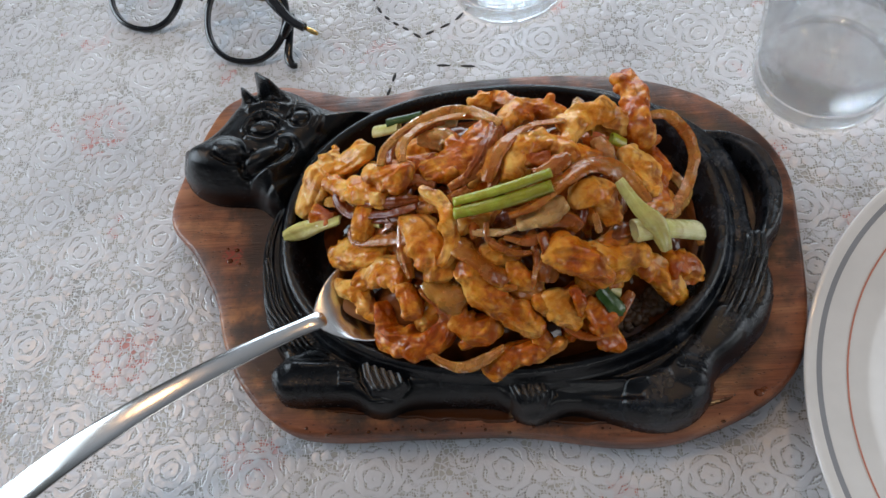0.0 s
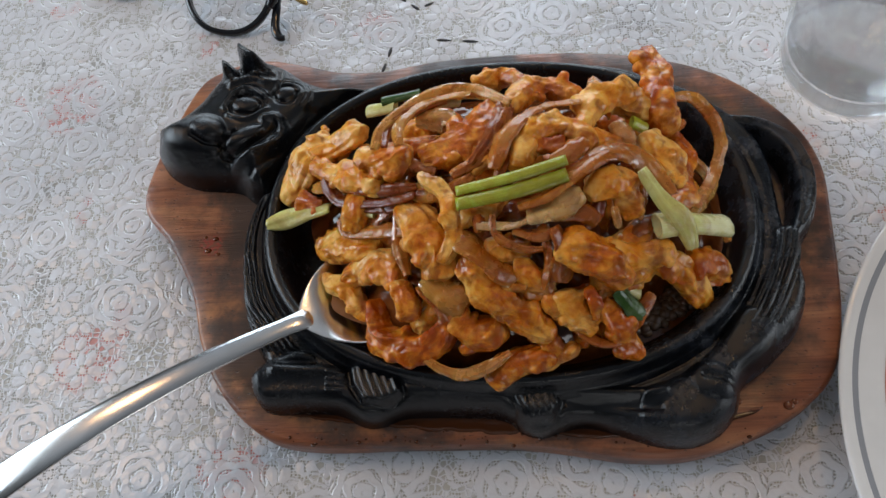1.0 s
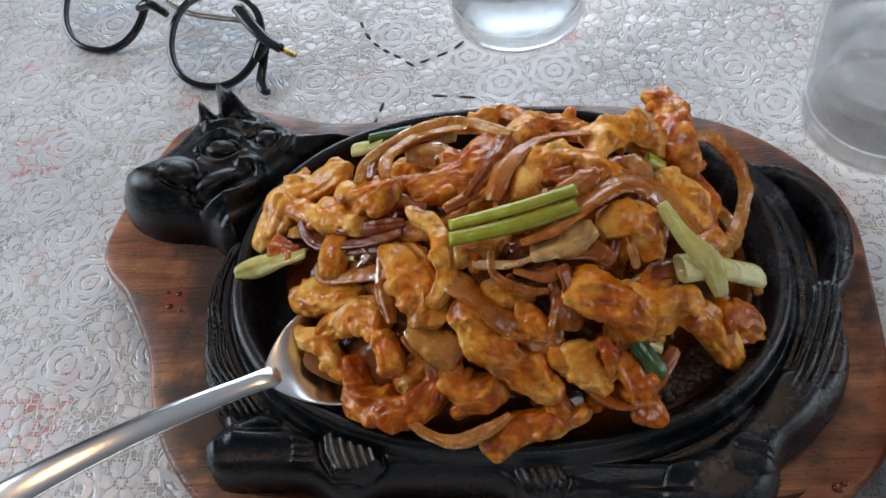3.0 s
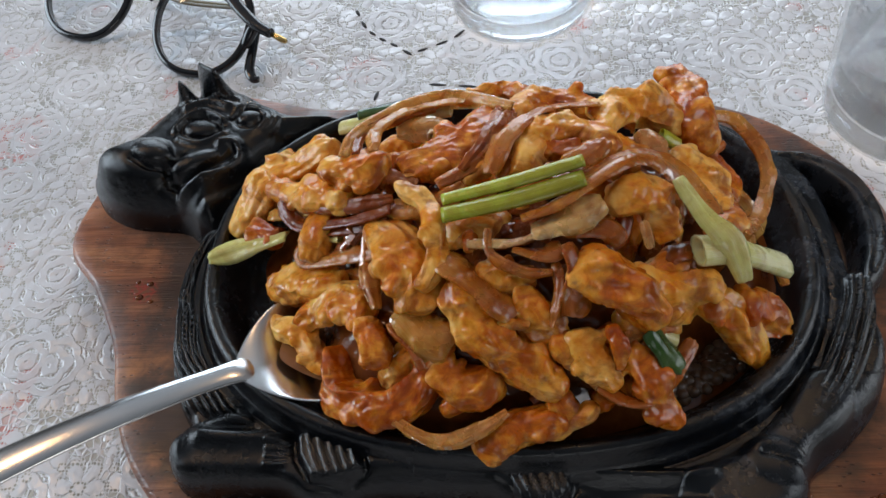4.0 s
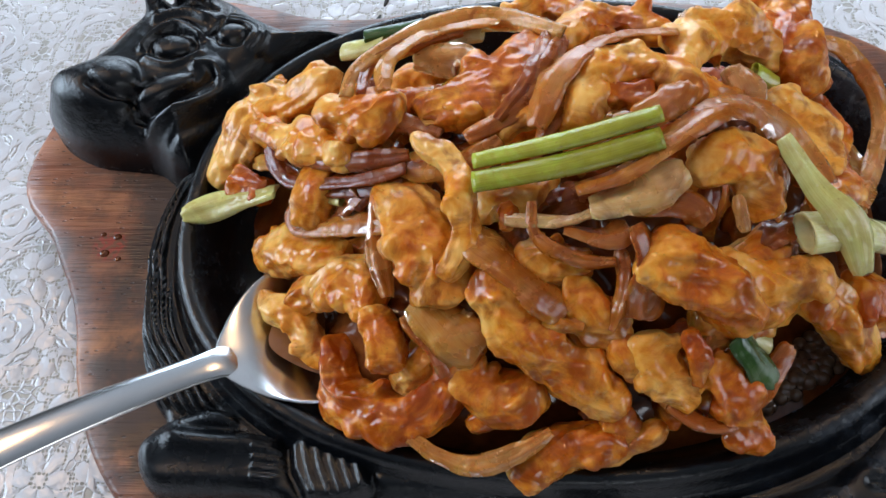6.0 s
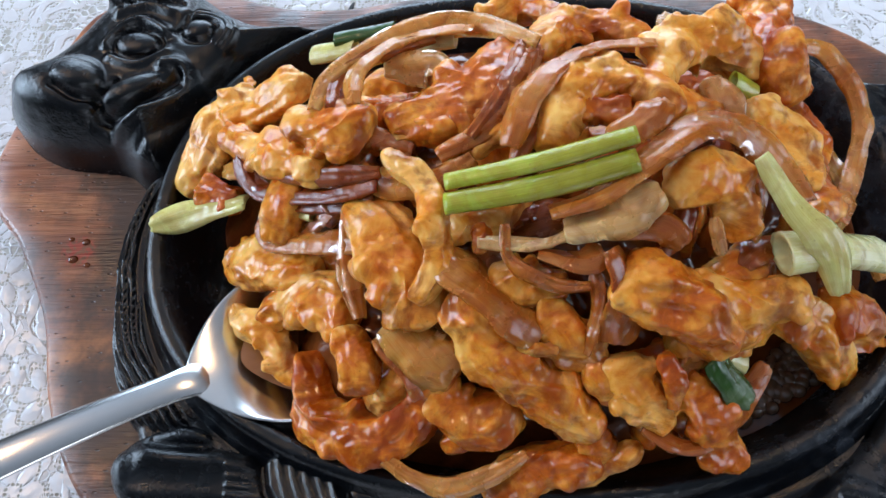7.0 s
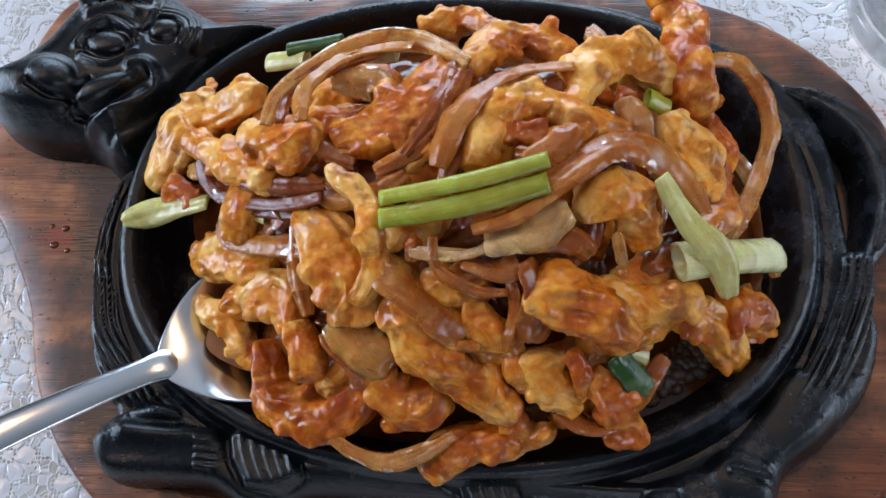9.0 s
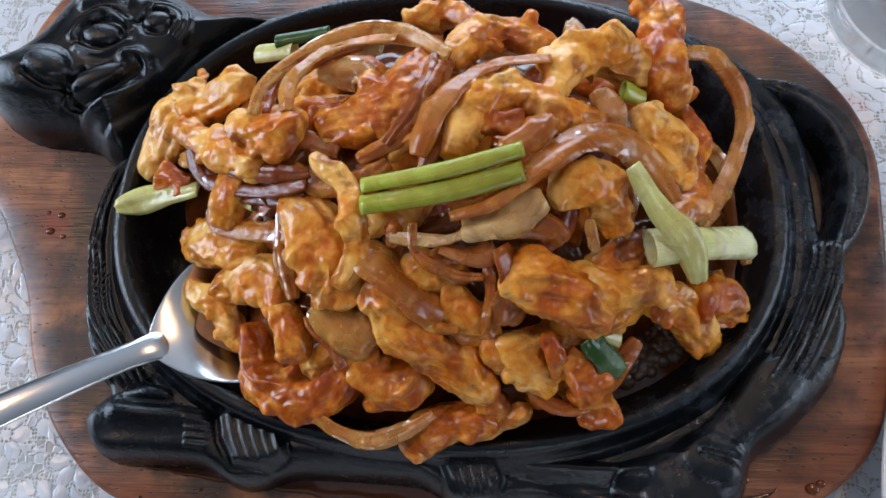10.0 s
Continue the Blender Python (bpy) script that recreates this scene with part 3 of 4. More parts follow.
relief("front_leg", [(-84, -64), (-85, -72), (-78, -80), (-60, -81), (-48, -82), (-37, -87), (-29, -87), (-19, -84), (0, -84), (17, -85), (27, -88), (31, -80), (25, -71),
                     (-13, -65), (-23, -61), (-36, -60), (-45, -62), (-60, -55), (-73, -57)], 18, 17.5, 7, front_leg_form, pan, res=0.55)


# hind leg: knee, shank, hock and thigh
def hind_leg_form(X, Y):
    knee = [(22, -77), (27, -74), (39, -73), (43, -83), (40, -89), (31, -90), (23, -86)]
    inside = depth_inside(X, Y, knee)
    z = 2.4 * np.clip(inside / 1.5, 0, 1) - 1.3 * np.exp(-(np.where(inside < 0, inside + 1, 9) / 0.9) ** 2)
    for i in range(6):
        z += stroke(X, Y, [(24 + 3 * i, -76), (26 + 3 * i, -81), (29.5 + 2.6 * i, -88)], 0.75, 0.8)
    z += stroke(X, Y, [(46, -78), (64, -79), (82, -79)], 2.4, 2.2) + stroke(X, Y, [(46, -83), (64, -84.5), (80, -86)], 2.2, -1.4)
    z += dome(X, Y, 92, -84, 20, 15, 3.4, 25) + dome(X, Y, 110, -62, 24, 15, 3.4, 55)
    z += stroke(X, Y, [(98, -74), (106, -76), (112, -80)], 1.6, -1.6) + stroke(X, Y, [(84, -73), (100, -64), (110, -50)], 1.3, -1.3)
    z += stroke(X, Y, [(82, -70), (97, -61), (107, -48)], 1.0, 0.8)
    return z


relief("hind_leg", [(20, -74), (40, -71), (80, -72), (100, -60), (113, -44), (128, -40), (139, -42), (145, -38), (139, -53), (126, -66.5), (115, -75), (111.5, -85), (104, -93.5),
                    (93, -98), (81, -97.5), (68, -93.5), (53, -89.5), (43, -91), (34, -93), (24, -88)], 18, 16, 8, hind_leg_form, pan, res=0.6)


# tail hair from the handle down the thigh, mane beside the head
def tail_form(X, Y):
    across = polyline_distance(X, Y, eased([(154, -8), (150, -28), (137, -55), (120, -76)]))
    return 0.85 * np.cos(across * 2 * math.pi / 2.7) + 0.5 * np.sin(across * 5.1 + Y * 0.15)


relief("tail", [(135, -11), (144, -12), (143, -26), (137, -42), (126, -58), (114, -66), (110, -60), (118, -46), (124, -34), (130, -23)], 27, 9.5, 4, tail_form, pan, res=0.5)


def mane_form(X, Y):
    across = polyline_distance(X, Y, eased([(-68, 26), (-76, 0), (-72, -28), (-58, -48)]))
    return 0.8 * np.cos(across * 2 * math.pi / 2.3 + 0.8 * np.sin(Y * 0.22)) + 0.35 * np.sin(across * 5.3 + Y * 0.3)


relief("mane", [(-82, 24), (-91, 14), (-95, -6), (-93, -27), (-89, -44), (-81, -58), (-66, -63), (-58, -56), (-68, -46), (-78, -26), (-83, -5), (-82, 10)], 21, 14, 6, mane_form, pan, res=0.5)

# looped handle, a flat bar with a fine bead along its outer edge
relief("handle", [(122, 48), (130, 47.5), (138, 45), (146, 40), (152.5, 33), (156, 23), (157, 13), (155.5, 2), (152, -7), (147, -14), (142, -20), (134, -25), (131, -20), (137, -14),
                  (142.5, -4), (145, 7), (145, 18), (142.5, 27), (137, 34.5), (129, 39), (122, 40)], 18, 15.5, 4.0,
       lambda X, Y: stroke(X, Y, [(130, 46), (144, 39), (153, 25), (154.5, 8), (148, -10), (138, -20)], 0.9, 0.9)
       + stroke(X, Y, [(130, 43), (142, 36), (150, 24), (151, 8), (145.5, -9)], 1.2, -0.9), pan, res=0.55)


# the cow's head
def cow_head_form(X, Y):
    z = dome(X, Y, -124, 42, 21, 14, 4.0, 25)
    z += dome(X, Y, -96, 61, 7.5, 4.4, 2.2, -8) + ring_groove(X, Y, -96, 61, 8, 5.2, 0.9, -1.4)
    z += stroke(X, Y, [(-106, 61), (-102, 67.5), (-95, 70), (-86, 64)], 1.7, 2.6) + stroke(X, Y, [(-104, 56), (-95, 53), (-86, 57.5)], 1.5, 1.5)
    z += stroke(X, Y, [(-104, 73.5), (-95, 76), (-87, 73.5)], 2.2, 2.2) + stroke(X, Y, [(-105, 78), (-95, 80.5), (-85, 78)], 1.3, -1.6)
    z += stroke(X, Y, [(-83, 86), (-81, 74), (-86, 63)], 1.2, -1.8)
    z += dome(X, Y, -77, 66, 5.2, 3.8, 2.0, 25) + ring_groove(X, Y, -77, 66, 6, 4.8, 0.9, -1.4)
    for i in range(3):
        g = 7 + 2.3 * i
        z += stroke(X, Y, [(-77 + g * math.cos(a), 66 + g * 0.85 * math.sin(a)) for a in (2.0 - 0.55 * k for k in range(6))], 0.75, 1.4)
    z += dome(X, Y, -112, 48, 8.5, 5.5, 2.6, -20) + stroke(X, Y, [(-120, 45), (-112, 41), (-104, 42.5), (-101, 47)], 1.3, -2.4)
    z += dome(X, Y, -96, 43, 11, 4.2, 2.6, 28) + stroke(X, Y, [(-106, 36), (-96, 37.5), (-87, 43), (-81, 49)], 1.3, -2.8)
    z += stroke(X, Y, [(-102, 31), (-93, 34), (-84, 38.5), (-77.5, 45), (-80, 52), (-86, 52.5)], 2.0, 2.8)
    z += stroke(X, Y, [(-106.5, 41), (-103.5, 36), (-103, 31), (-105, 26)], 1.7, -2.6)
    z += stroke(X, Y, [(-142, 49), (-139, 47)], 2.0, -3.2) + stroke(X, Y, [(-126, 35), (-118, 33)], 4.5, -1.8)
    z += stroke(X, Y, [(-92, 27), (-82, 35), (-72, 49), (-66, 58)], 1.6, -1.2)
    z += stroke(X, Y, [(-92, 83), (-98, 88), (-102.5, 94.5)], 3.0, 13) + stroke(X, Y, [(-106, 79), (-109.5, 86)], 2.6, 10)
    return z + stroke(X, Y, [(-101, 80), (-104, 86), (-107, 92)], 1.8, -4.5)


relief("cow_head", [(-145, 53), (-144, 45), (-137, 37), (-125, 31), (-112, 29), (-102, 27), (-93, 20), (-84, 20), (-75, 34), (-64, 50), (-50, 62), (-36, 72), (-46, 77), (-60, 78),
                    (-72, 84), (-81, 91), (-90, 95.5), (-98, 98.5), (-105, 98), (-111, 92.5), (-116, 87), (-121, 80), (-126, 72), (-132, 66), (-139, 62), (-145, 57)],
       18, 25.5, 18, cow_head_form, pan, "black cast-iron cow head in relief", 0.55)

# ---- plate, tumblers, spoon, spectacles ----
def dinner_plate(x, y):
    root = thing("dinner_plate", "white china dinner plate with a grey rim line and red ring", "plate", (x, y, 0))
    bm = bmesh.new()
    R = 0.14
    lathe(bm, [(0.001, 0.0055), (0.06, 0.0055), (0.09, 0.006), (0.1, 0.0082), (0.107, 0.0125), (0.118, 0.0158), (0.13, 0.0184), (R - 0.002, 0.0205), (R, 0.0213), (R + 0.0008, 0.0205), (R - 0.001, 0.0192), (0.11, 0.011), (0.092, 0.0), (0.001, 0.0)], 180)
    part("plate", bm, CHINA, root)
    for r, w, z0, mat, nm in ((0.1345, 0.0015, 0.01935, GREY_LINE, "grey_rim_line"), (0.122, 0.0004, 0.01667, RED_LINE, "red_ring")):
        bm = bmesh.new()
        lathe(bm, [(r - w, z0 + 0.00025 - w * 0.21), (r, z0 + 0.00032), (r + w, z0 + 0.00025 + w * 0.21)], 180)
        part(nm, bm, mat, root)
    return root


dinner_plate(0.29, -0.098)


def tumbler(x, y, r=0.0355):
    root = thing("drinking_glass", "clear glass tumbler half full of water on the lace tablecloth", "glass", (x, y, 0.0005), "drinking glasses")
    bm = bmesh.new()
    lathe(bm, [(0.0005, 0.0), (r - 0.004, 0.0), (r - 0.001, 0.0015), (r, 0.005), (r + 0.0045, 0.085), (r + 0.0038, 0.0862), (r + 0.003, 0.085), (r - 0.002, 0.014), (r - 0.006, 0.0105), (0.0005, 0.01)], 72)
    part("tumbler", bm, GLASS, root).visible_shadow = False
    bm = bmesh.new()
    lathe(bm, [(0.0005, 0.0006), (r - 0.0045, 0.0006), (r - 0.0018, 0.002), (r - 0.0008, 0.005), (r - 0.0012, 0.0125), (r - 0.004, 0.0112), (r - 0.008, 0.0094), (0.0005, 0.009)], 72)
    part("base", bm, THICK, root, "thick clear glass base").visible_shadow = False
    bm = bmesh.new()
    lathe(bm, [(0.0005, 0.0098), (r - 0.006, 0.0103), (r - 0.0018, 0.0139), (r + 0.0005, 0.055), (0.0005, 0.055)], 72)
    part("water", bm, WATER, root, "still water").visible_shadow = False
    return root


tumbler(0.195, 0.093)
tumbler(0.033, 0.184)


def serving_spoon():
    root = thing("serving_spoon", "stainless steel serving spoon holding brown sauce in the pan", "spoon")
    ax = Vector((math.cos(radians(28)), math.sin(radians(28)), -0.16)).normalized()
    side = Vector((-math.sin(radians(28)), math.cos(radians(28)), 0))
    up = ax.cross(side)
    neck = Vector((-0.058, -0.0485, 0.0455))
    bm = bmesh.new()
    path = [neck + Vector((-math.cos(radians(28)) * s, -math.sin(radians(28)) * s, (0.25 if s > 0 else 0.8) * s - 2 * s * s)) for s in (0.214 * i / 59 - 0.009 for i in range(60))]
    wide = [0.0040 + 0.0046 * min(1, max(0, i - 6) / 44) + 0.0026 * max(0, 1 - i / 5) ** 2 for i in range(60)]
    loops = []
    for i, p in enumerate(path):
        t = (path[min(i + 1, 59)] - path[max(i - 1, 0)]).normalized()
        s = t.cross(Vector((0, 0, 1))).normalized()
        w = s.cross(t)
        loop = []
        for k in range(20):
            a = 2 * math.pi * k / 20
            u = math.copysign(abs(math.cos(a)) ** 0.7, math.cos(a))
            v = math.copysign(abs(math.sin(a)) ** 0.7, math.sin(a))
            loop.append(p + s * wide[i] * u + w * (0.001 * v + 0.0006 * (1 - u * u)) * min(1, 0.4 + i / 6) - w * 0.0003 * max(0, 1 - i / 4))
        loops.append(loop)
    rings(bm, loops, True, True, True)
    part("handle", bm, STEEL, root)
    bm = bmesh.new()
    half, length = 0.0215, 0.064

    def bowl_loop(f, drop):
        out = []
        for k in range(48):
            a = 2 * math.pi * k / 48
            c, s = math.cos(a), math.sin(a)
            x = 0.5 * length * (1 + f * c)
            y = half * f * s * (1 - 0.1 * c) * (1 - 0.45 * max(0, -c) ** 3)
            out.append(neck + ax * (x - 0.002) + side * y + up * drop * min(1, max(0.12, (x - 0.004) / 0.024)))
        return out

    levels = [(1.0, 0.0), (0.96, -0.0012), (0.86, -0.004), (0.7, -0.007), (0.45, -0.0092), (0.2, -0.01)]
    outer = [(f * 1.0 + 0.022, d - 0.0011) for f, d in reversed(levels)]
    rings(bm, [bowl_loop(f, d) for f, d in [(0.02, -0.0101)] + levels[::-1]] + [bowl_loop(1.018, 0.0004), bowl_loop(1.03, -0.0004)] + [bowl_loop(f, d) for f, d in outer[::-1]] + [bowl_loop(0.02, -0.0113)])
    part("bowl", bm, STEEL, root)
    bm = bmesh.new()
    rings(bm, [[p + ax * 0.006 for p in bowl_loop(f, d)] for f, d in ((0.76, -0.0052), (0.72, -0.0038), (0.4, -0.0036), (0.05, -0.0036))], True, False, True)
    part("sauce_puddle", bm, SPOON_SAUCE, root, "thin brown sauce")


serving_spoon()


def spectacles():
    root = thing("spectacles", "black-rimmed spectacles lying with one arm folded on the tablecloth", "spectacles")
    for x, y, turn, mirror in ((-0.127, 0.163, radians(-14), 1), (-0.197, 0.197, radians(-18), -1)):
        m = Matrix.Translation((x, y, 0.0145)) @ Matrix.Rotation(turn, 4, "Z") @ Matrix.Rotation(radians(30), 4, "X")
        edge = []
        for i in range(72):
            a = 2 * math.pi * i / 72
            c, s = math.cos(a), math.sin(a)
            px = 0.0245 * math.copysign(abs(c) ** 0.85, c) * (1 + 0.06 * s)
            py = 0.0235 * math.copysign(abs(s) ** 0.9, s)
            edge.append(Vector((px * mirror, py, 0)))
        bm = bmesh.new()
        rings(bm, [[m @ (p + Vector((0, 0, z))) for p in inset(edge, d)] for d, z in ((0, 0.0016), (-0.0022, 0.0018), (-0.0032, 0.0006), (-0.0032, -0.0014), (-0.0018, -0.0022), (0, -0.0018), (0, 0.0016))])
        rim = part("rim", bm, ACETATE, root)
        bm = bmesh.new()
        rings(bm, [[m @ (p + Vector((0, 0, z))) for p in inset(edge, d)] for d, z in ((-0.0004, 0.0003), (0.012, 0.0009))], True, False, True)
        pane = part("lens", bm, LENS, rim, "clear lens")
        pane.visible_shadow = False
    bm = bmesh.new()
    cord(bm, ((-151, 173, 25), (-160, 178, 29), (-169, 180, 25)), 2.6, 10)
    part("bridge", bm, ACETATE, root)
    # end piece with the gilt hinge, and the arm folded under the rim
    bm = bmesh.new()
    tube(bm, spline([Vector(p) / 1000 for p in ((-112, 172, 27), (-104, 162, 23), (-96, 154, 20), (-88, 148.5, 18.5))], 16), [0.0036 - 0.00006 * i for i in range(16)], 12, 0.8)
    cord(bm, ((-104, 150, 10), (-99, 156, 16), (-95, 156, 18)), 3.2, 10)
    part("end_piece", bm, ACETATE, root)
    bm = bmesh.new()
    cord(bm, ((-89.5, 150.5, 17.5), (-84, 147, 16.5), (-80.5, 145, 16)), 1.6, 8)
    part("hinge", bm, BRASS, root, "gilt hinge")
    bm = bmesh.new()
    cord(bm, ((-100, 168, 10), (-101, 152, 7), (-101.5, 140, 4.5), (-99, 134.5, 3.2), (-96, 134, 3)), 2.6, 10, 0.8, 24)
    part("arm", bm, ACETATE, root)
    bm = bmesh.new()
    cord(bm, ((-104, 175, 14), (-125, 186, 9), (-150, 198, 5), (-168, 212, 3)), 2.2, 10, 0.7, 24)
    part("arm", bm, HORN, root, "tortoiseshell arm")


spectacles()


# ---- the dish of food ----
FLESH = clouds("flesh", 0.0058, 1)
TORN = bpy.data.textures.new("torn_lobes", "VORONOI")
TORN.noise_scale, TORN.distance_metric = 0.0125, "DISTANCE"
SHREDS = clouds("shreds", 0.0019, 2)
seed, torn = random.Random(7), random.Random(11)


def flesh_lobe(bm, path, width, flat):
    """One lobe of torn meat along a path in millimetres: puffy bulges parted by sharp creases that run along it."""
    long = sum((b - a).length for a, b in zip(path, path[1:])) + width * 0.7
    ends = [path[0] + (path[0] - path[1]).normalized() * width * 0.35, *path[1:-1], path[-1] + (path[-1] - path[-2]).normalized() * width * 0.35]
    count = max(20, min(64, int(long / 0.7)))
    around = 46 if width > 7 else 28
    run = spline(ends, count)
    off = Vector((torn.uniform(-90, 90), torn.uniform(-90, 90), torn.uniform(-90, 90)))
    twist, blunt = torn.uniform(-1.8, 1.8), torn.uniform(0.26, 0.42)
    faces = [(k * 2 * math.pi / 4 + torn.uniform(-0.5, 0.5), torn.uniform(0.34, 0.48), torn.uniform(0, 6)) for k in range(4)]
    loops = []
    for i, p in enumerate(run):
        f = i / (count - 1)
        t = (run[min(i + 1, count - 1)] - run[max(i - 1, 0)]).normalized()
        s = t.cross(Vector((0, 0, 1)))
        s = s.normalized() if s.length > 1e-3 else Vector((1, 0, 0))
        w = s.cross(t)
        along = f * long / width
        prof = math.sin(math.pi * (0.02 + 0.96 * f)) ** blunt * (1 + 0.34 * noise.noise(Vector((along * 1.2, 7.3, 0)) + off))
        sway = width * 0.2 * noise.noise(Vector((along * 0.8, 0, 3.1)) + off)
        row = []
        for k in range(around):
            a = 2 * math.pi * k / around
            b = a + twist * f
            q = Vector((along * 0.9, 0.9 * math.cos(b), 0.9 * math.sin(b))) + off
            q += 0.35 * Vector((noise.noise(q * 1.7), noise.noise(q * 1.7 + Vector((9, 0, 0))), 0))
            puff = 0.8 * abs(noise.noise(q * 1.2)) + 0.24 * abs(noise.noise(q * 2.6))
            tear = noise.noise(q * 11.0)
            r = width * 0.5 * prof * (0.76 + 1.15 * puff)
            for turn, depth, phase in faces:
                c = math.cos(b - turn)
                if c > 0.3:
                    cut = width * (depth + 0.05 * math.sin(3 * along + phase)) * prof / c
                    r = cut + 0.22 * (r - cut) if r > cut else r
            r += width * (0.09 * abs(noise.noise(q * 3.4)) + 0.05 * abs(noise.noise(q * 6.5)) + 0.015 * tear)
            row.append((p + s * (r * math.cos(a) + sway) + w * (r * flat * math.sin(a))) / 1000)
        loops.append(row)
    rings(bm, loops, True, True, True)


def chicken_piece(path, width, flat=0.8):
    """A stir-fried strip of chicken with smaller torn lobes along its sides."""
    mid = sum((Vector(p) for p in path), Vector()) / len(path)
    run = [Vector(p) - mid for p in path]
    bm = bmesh.new()
    flesh_lobe(bm, run, width * 1.26, flat)
    if width > 7:
        fine = spline(run, 12)
        for k in range(5):
            i = torn.randint(1, 10)
            t = (fine[i + 1] - fine[i - 1]).normalized()
            s = t.cross(Vector((0, 0, 1)))
            s = (s.normalized() if s.length > 1e-3 else Vector((1, 0, 0))) * torn.choice((-1, 1))
            start = fine[i] + s * width * 0.16 + Vector((0, 0, width * 0.1))
            way = (s * torn.uniform(0.5, 1.0) + t * torn.uniform(-0.9, 0.9) + Vector((0, 0, torn.uniform(-0.2, 0.35)))).normalized()
            flesh_lobe(bm, [start, start + way * width * torn.uniform(0.25, 0.5)], width * torn.uniform(0.34, 0.6), 0.85)
    ob = fused(part("chicken_piece", bm, CHICKEN), 0.00055 if width > 6 else 0.00045, 1, ((TORN, -0.0026, 0.42), (SHREDS, 0.0004)))
    ob.location = mid / 1000
    return tagged(ob, "stir-fried chicken piece coated in brown sauce", "chicken", "chicken pieces in the pan")


def strip_mesh(run, shape, n):
    """Sweeps shape(f), a loop of (across, up) pairs, along run; gives uv along and across."""
    bm = bmesh.new()
    uv = bm.loops.layers.uv.new("uv")
    rows = []
    count = len(run)
    for i, p in enumerate(run):
        f = i / (count - 1)
        t = (run[min(i + 1, count - 1)] - run[max(i - 1, 0)]).normalized()
        s = t.cross(Vector((0, 0, 1)))
        s = s.normalized() if s.length > 1e-4 else Vector((1, 0, 0))
        w = s.cross(t)
        rows.append([bm.verts.new(p + s * a + w * b) for a, b in shape(f)])
    for i, (a, b) in enumerate(zip(rows, rows[1:])):
        for k in range(n):
            face = bm.faces.new((a[k], a[(k + 1) % n], b[(k + 1) % n], b[k]))
            for lp, (u, v) in zip(face.loops, ((i, k), (i, k + 1), (i + 1, k + 1), (i + 1, k))):
                lp[uv].uv = (u / (count - 1), v / n)
    return bm, rows


def onion_strip(path, width, brown, leaf=None, lean=1.0):
    """A cooked onion layer: a curved band with thickness. brown: how far it is stained."""
    mid = sum((Vector(p) for p in path), Vector()) / len(path)
    run = [q / 1000 for q in spline([Vector(p) - mid for p in path], 36)]
    w, thick, tilt = width / 1500, 0.0005 + width * 0.00002, lean * seed.uniform(-0.45, 0.45)
    phase = seed.uniform(0, 6)

    def shape(f):
        g = w * (0.3 + 0.7 * math.sin(math.pi * (0.07 + 0.86 * f)) ** 0.6) * (1 + 0.1 * math.sin(9 * f + phase))
        turn = tilt + 0.4 * math.sin(3 * f + phase)
        out = []
        for k in range(7):
            x = -1 + k / 3
            out.append((g * x, 0.28 * g * (1 - x * x) + thick * (0.7 if abs(x) < 0.99 else 0.2) + 0.0004 * math.cos(4 * math.pi * x + phase)))
        for k in range(7):
            x = 1 - k / 3
            out.append((g * x * 0.97, 0.28 * g * (1 - x * x) - thick * (0.7 if abs(x) < 0.99 else 0.2)))
        return [(a * math.cos(turn) - b * math.sin(turn), a * math.sin(turn) + b * math.cos(turn)) for a, b in out]

    bm, rows = strip_mesh(run, shape, 14)
    for row in (rows[0], rows[-1]):
        bm.faces.new(row)
    ob = part("spring_onion_leaf" if leaf else "onion_strip", bm, leaf or ONIONS[min(3, int(brown * 4.6))])
    ob.location = mid / 1000
    m = ob.modifiers.new("wrinkles", "DISPLACE")
    m.texture, m.strength, m.mid_level, m.texture_coords = FLESH, 0.0006 if leaf else 0.0016, 0.5, "GLOBAL"
    if leaf:
        return tagged(ob, ("wilted dark green" if leaf is LEAF else "pale green flattened") + " spring onion leaf among the chicken", "spring onion", "spring onion pieces in the pan")
    word = ("pale translucent", "light brown", "brown", "dark brown")[min(3, int(brown * 4.6))]
    return tagged(ob, word + " cooked onion strip glazed with sauce", "onion", "onion strips in the pan")


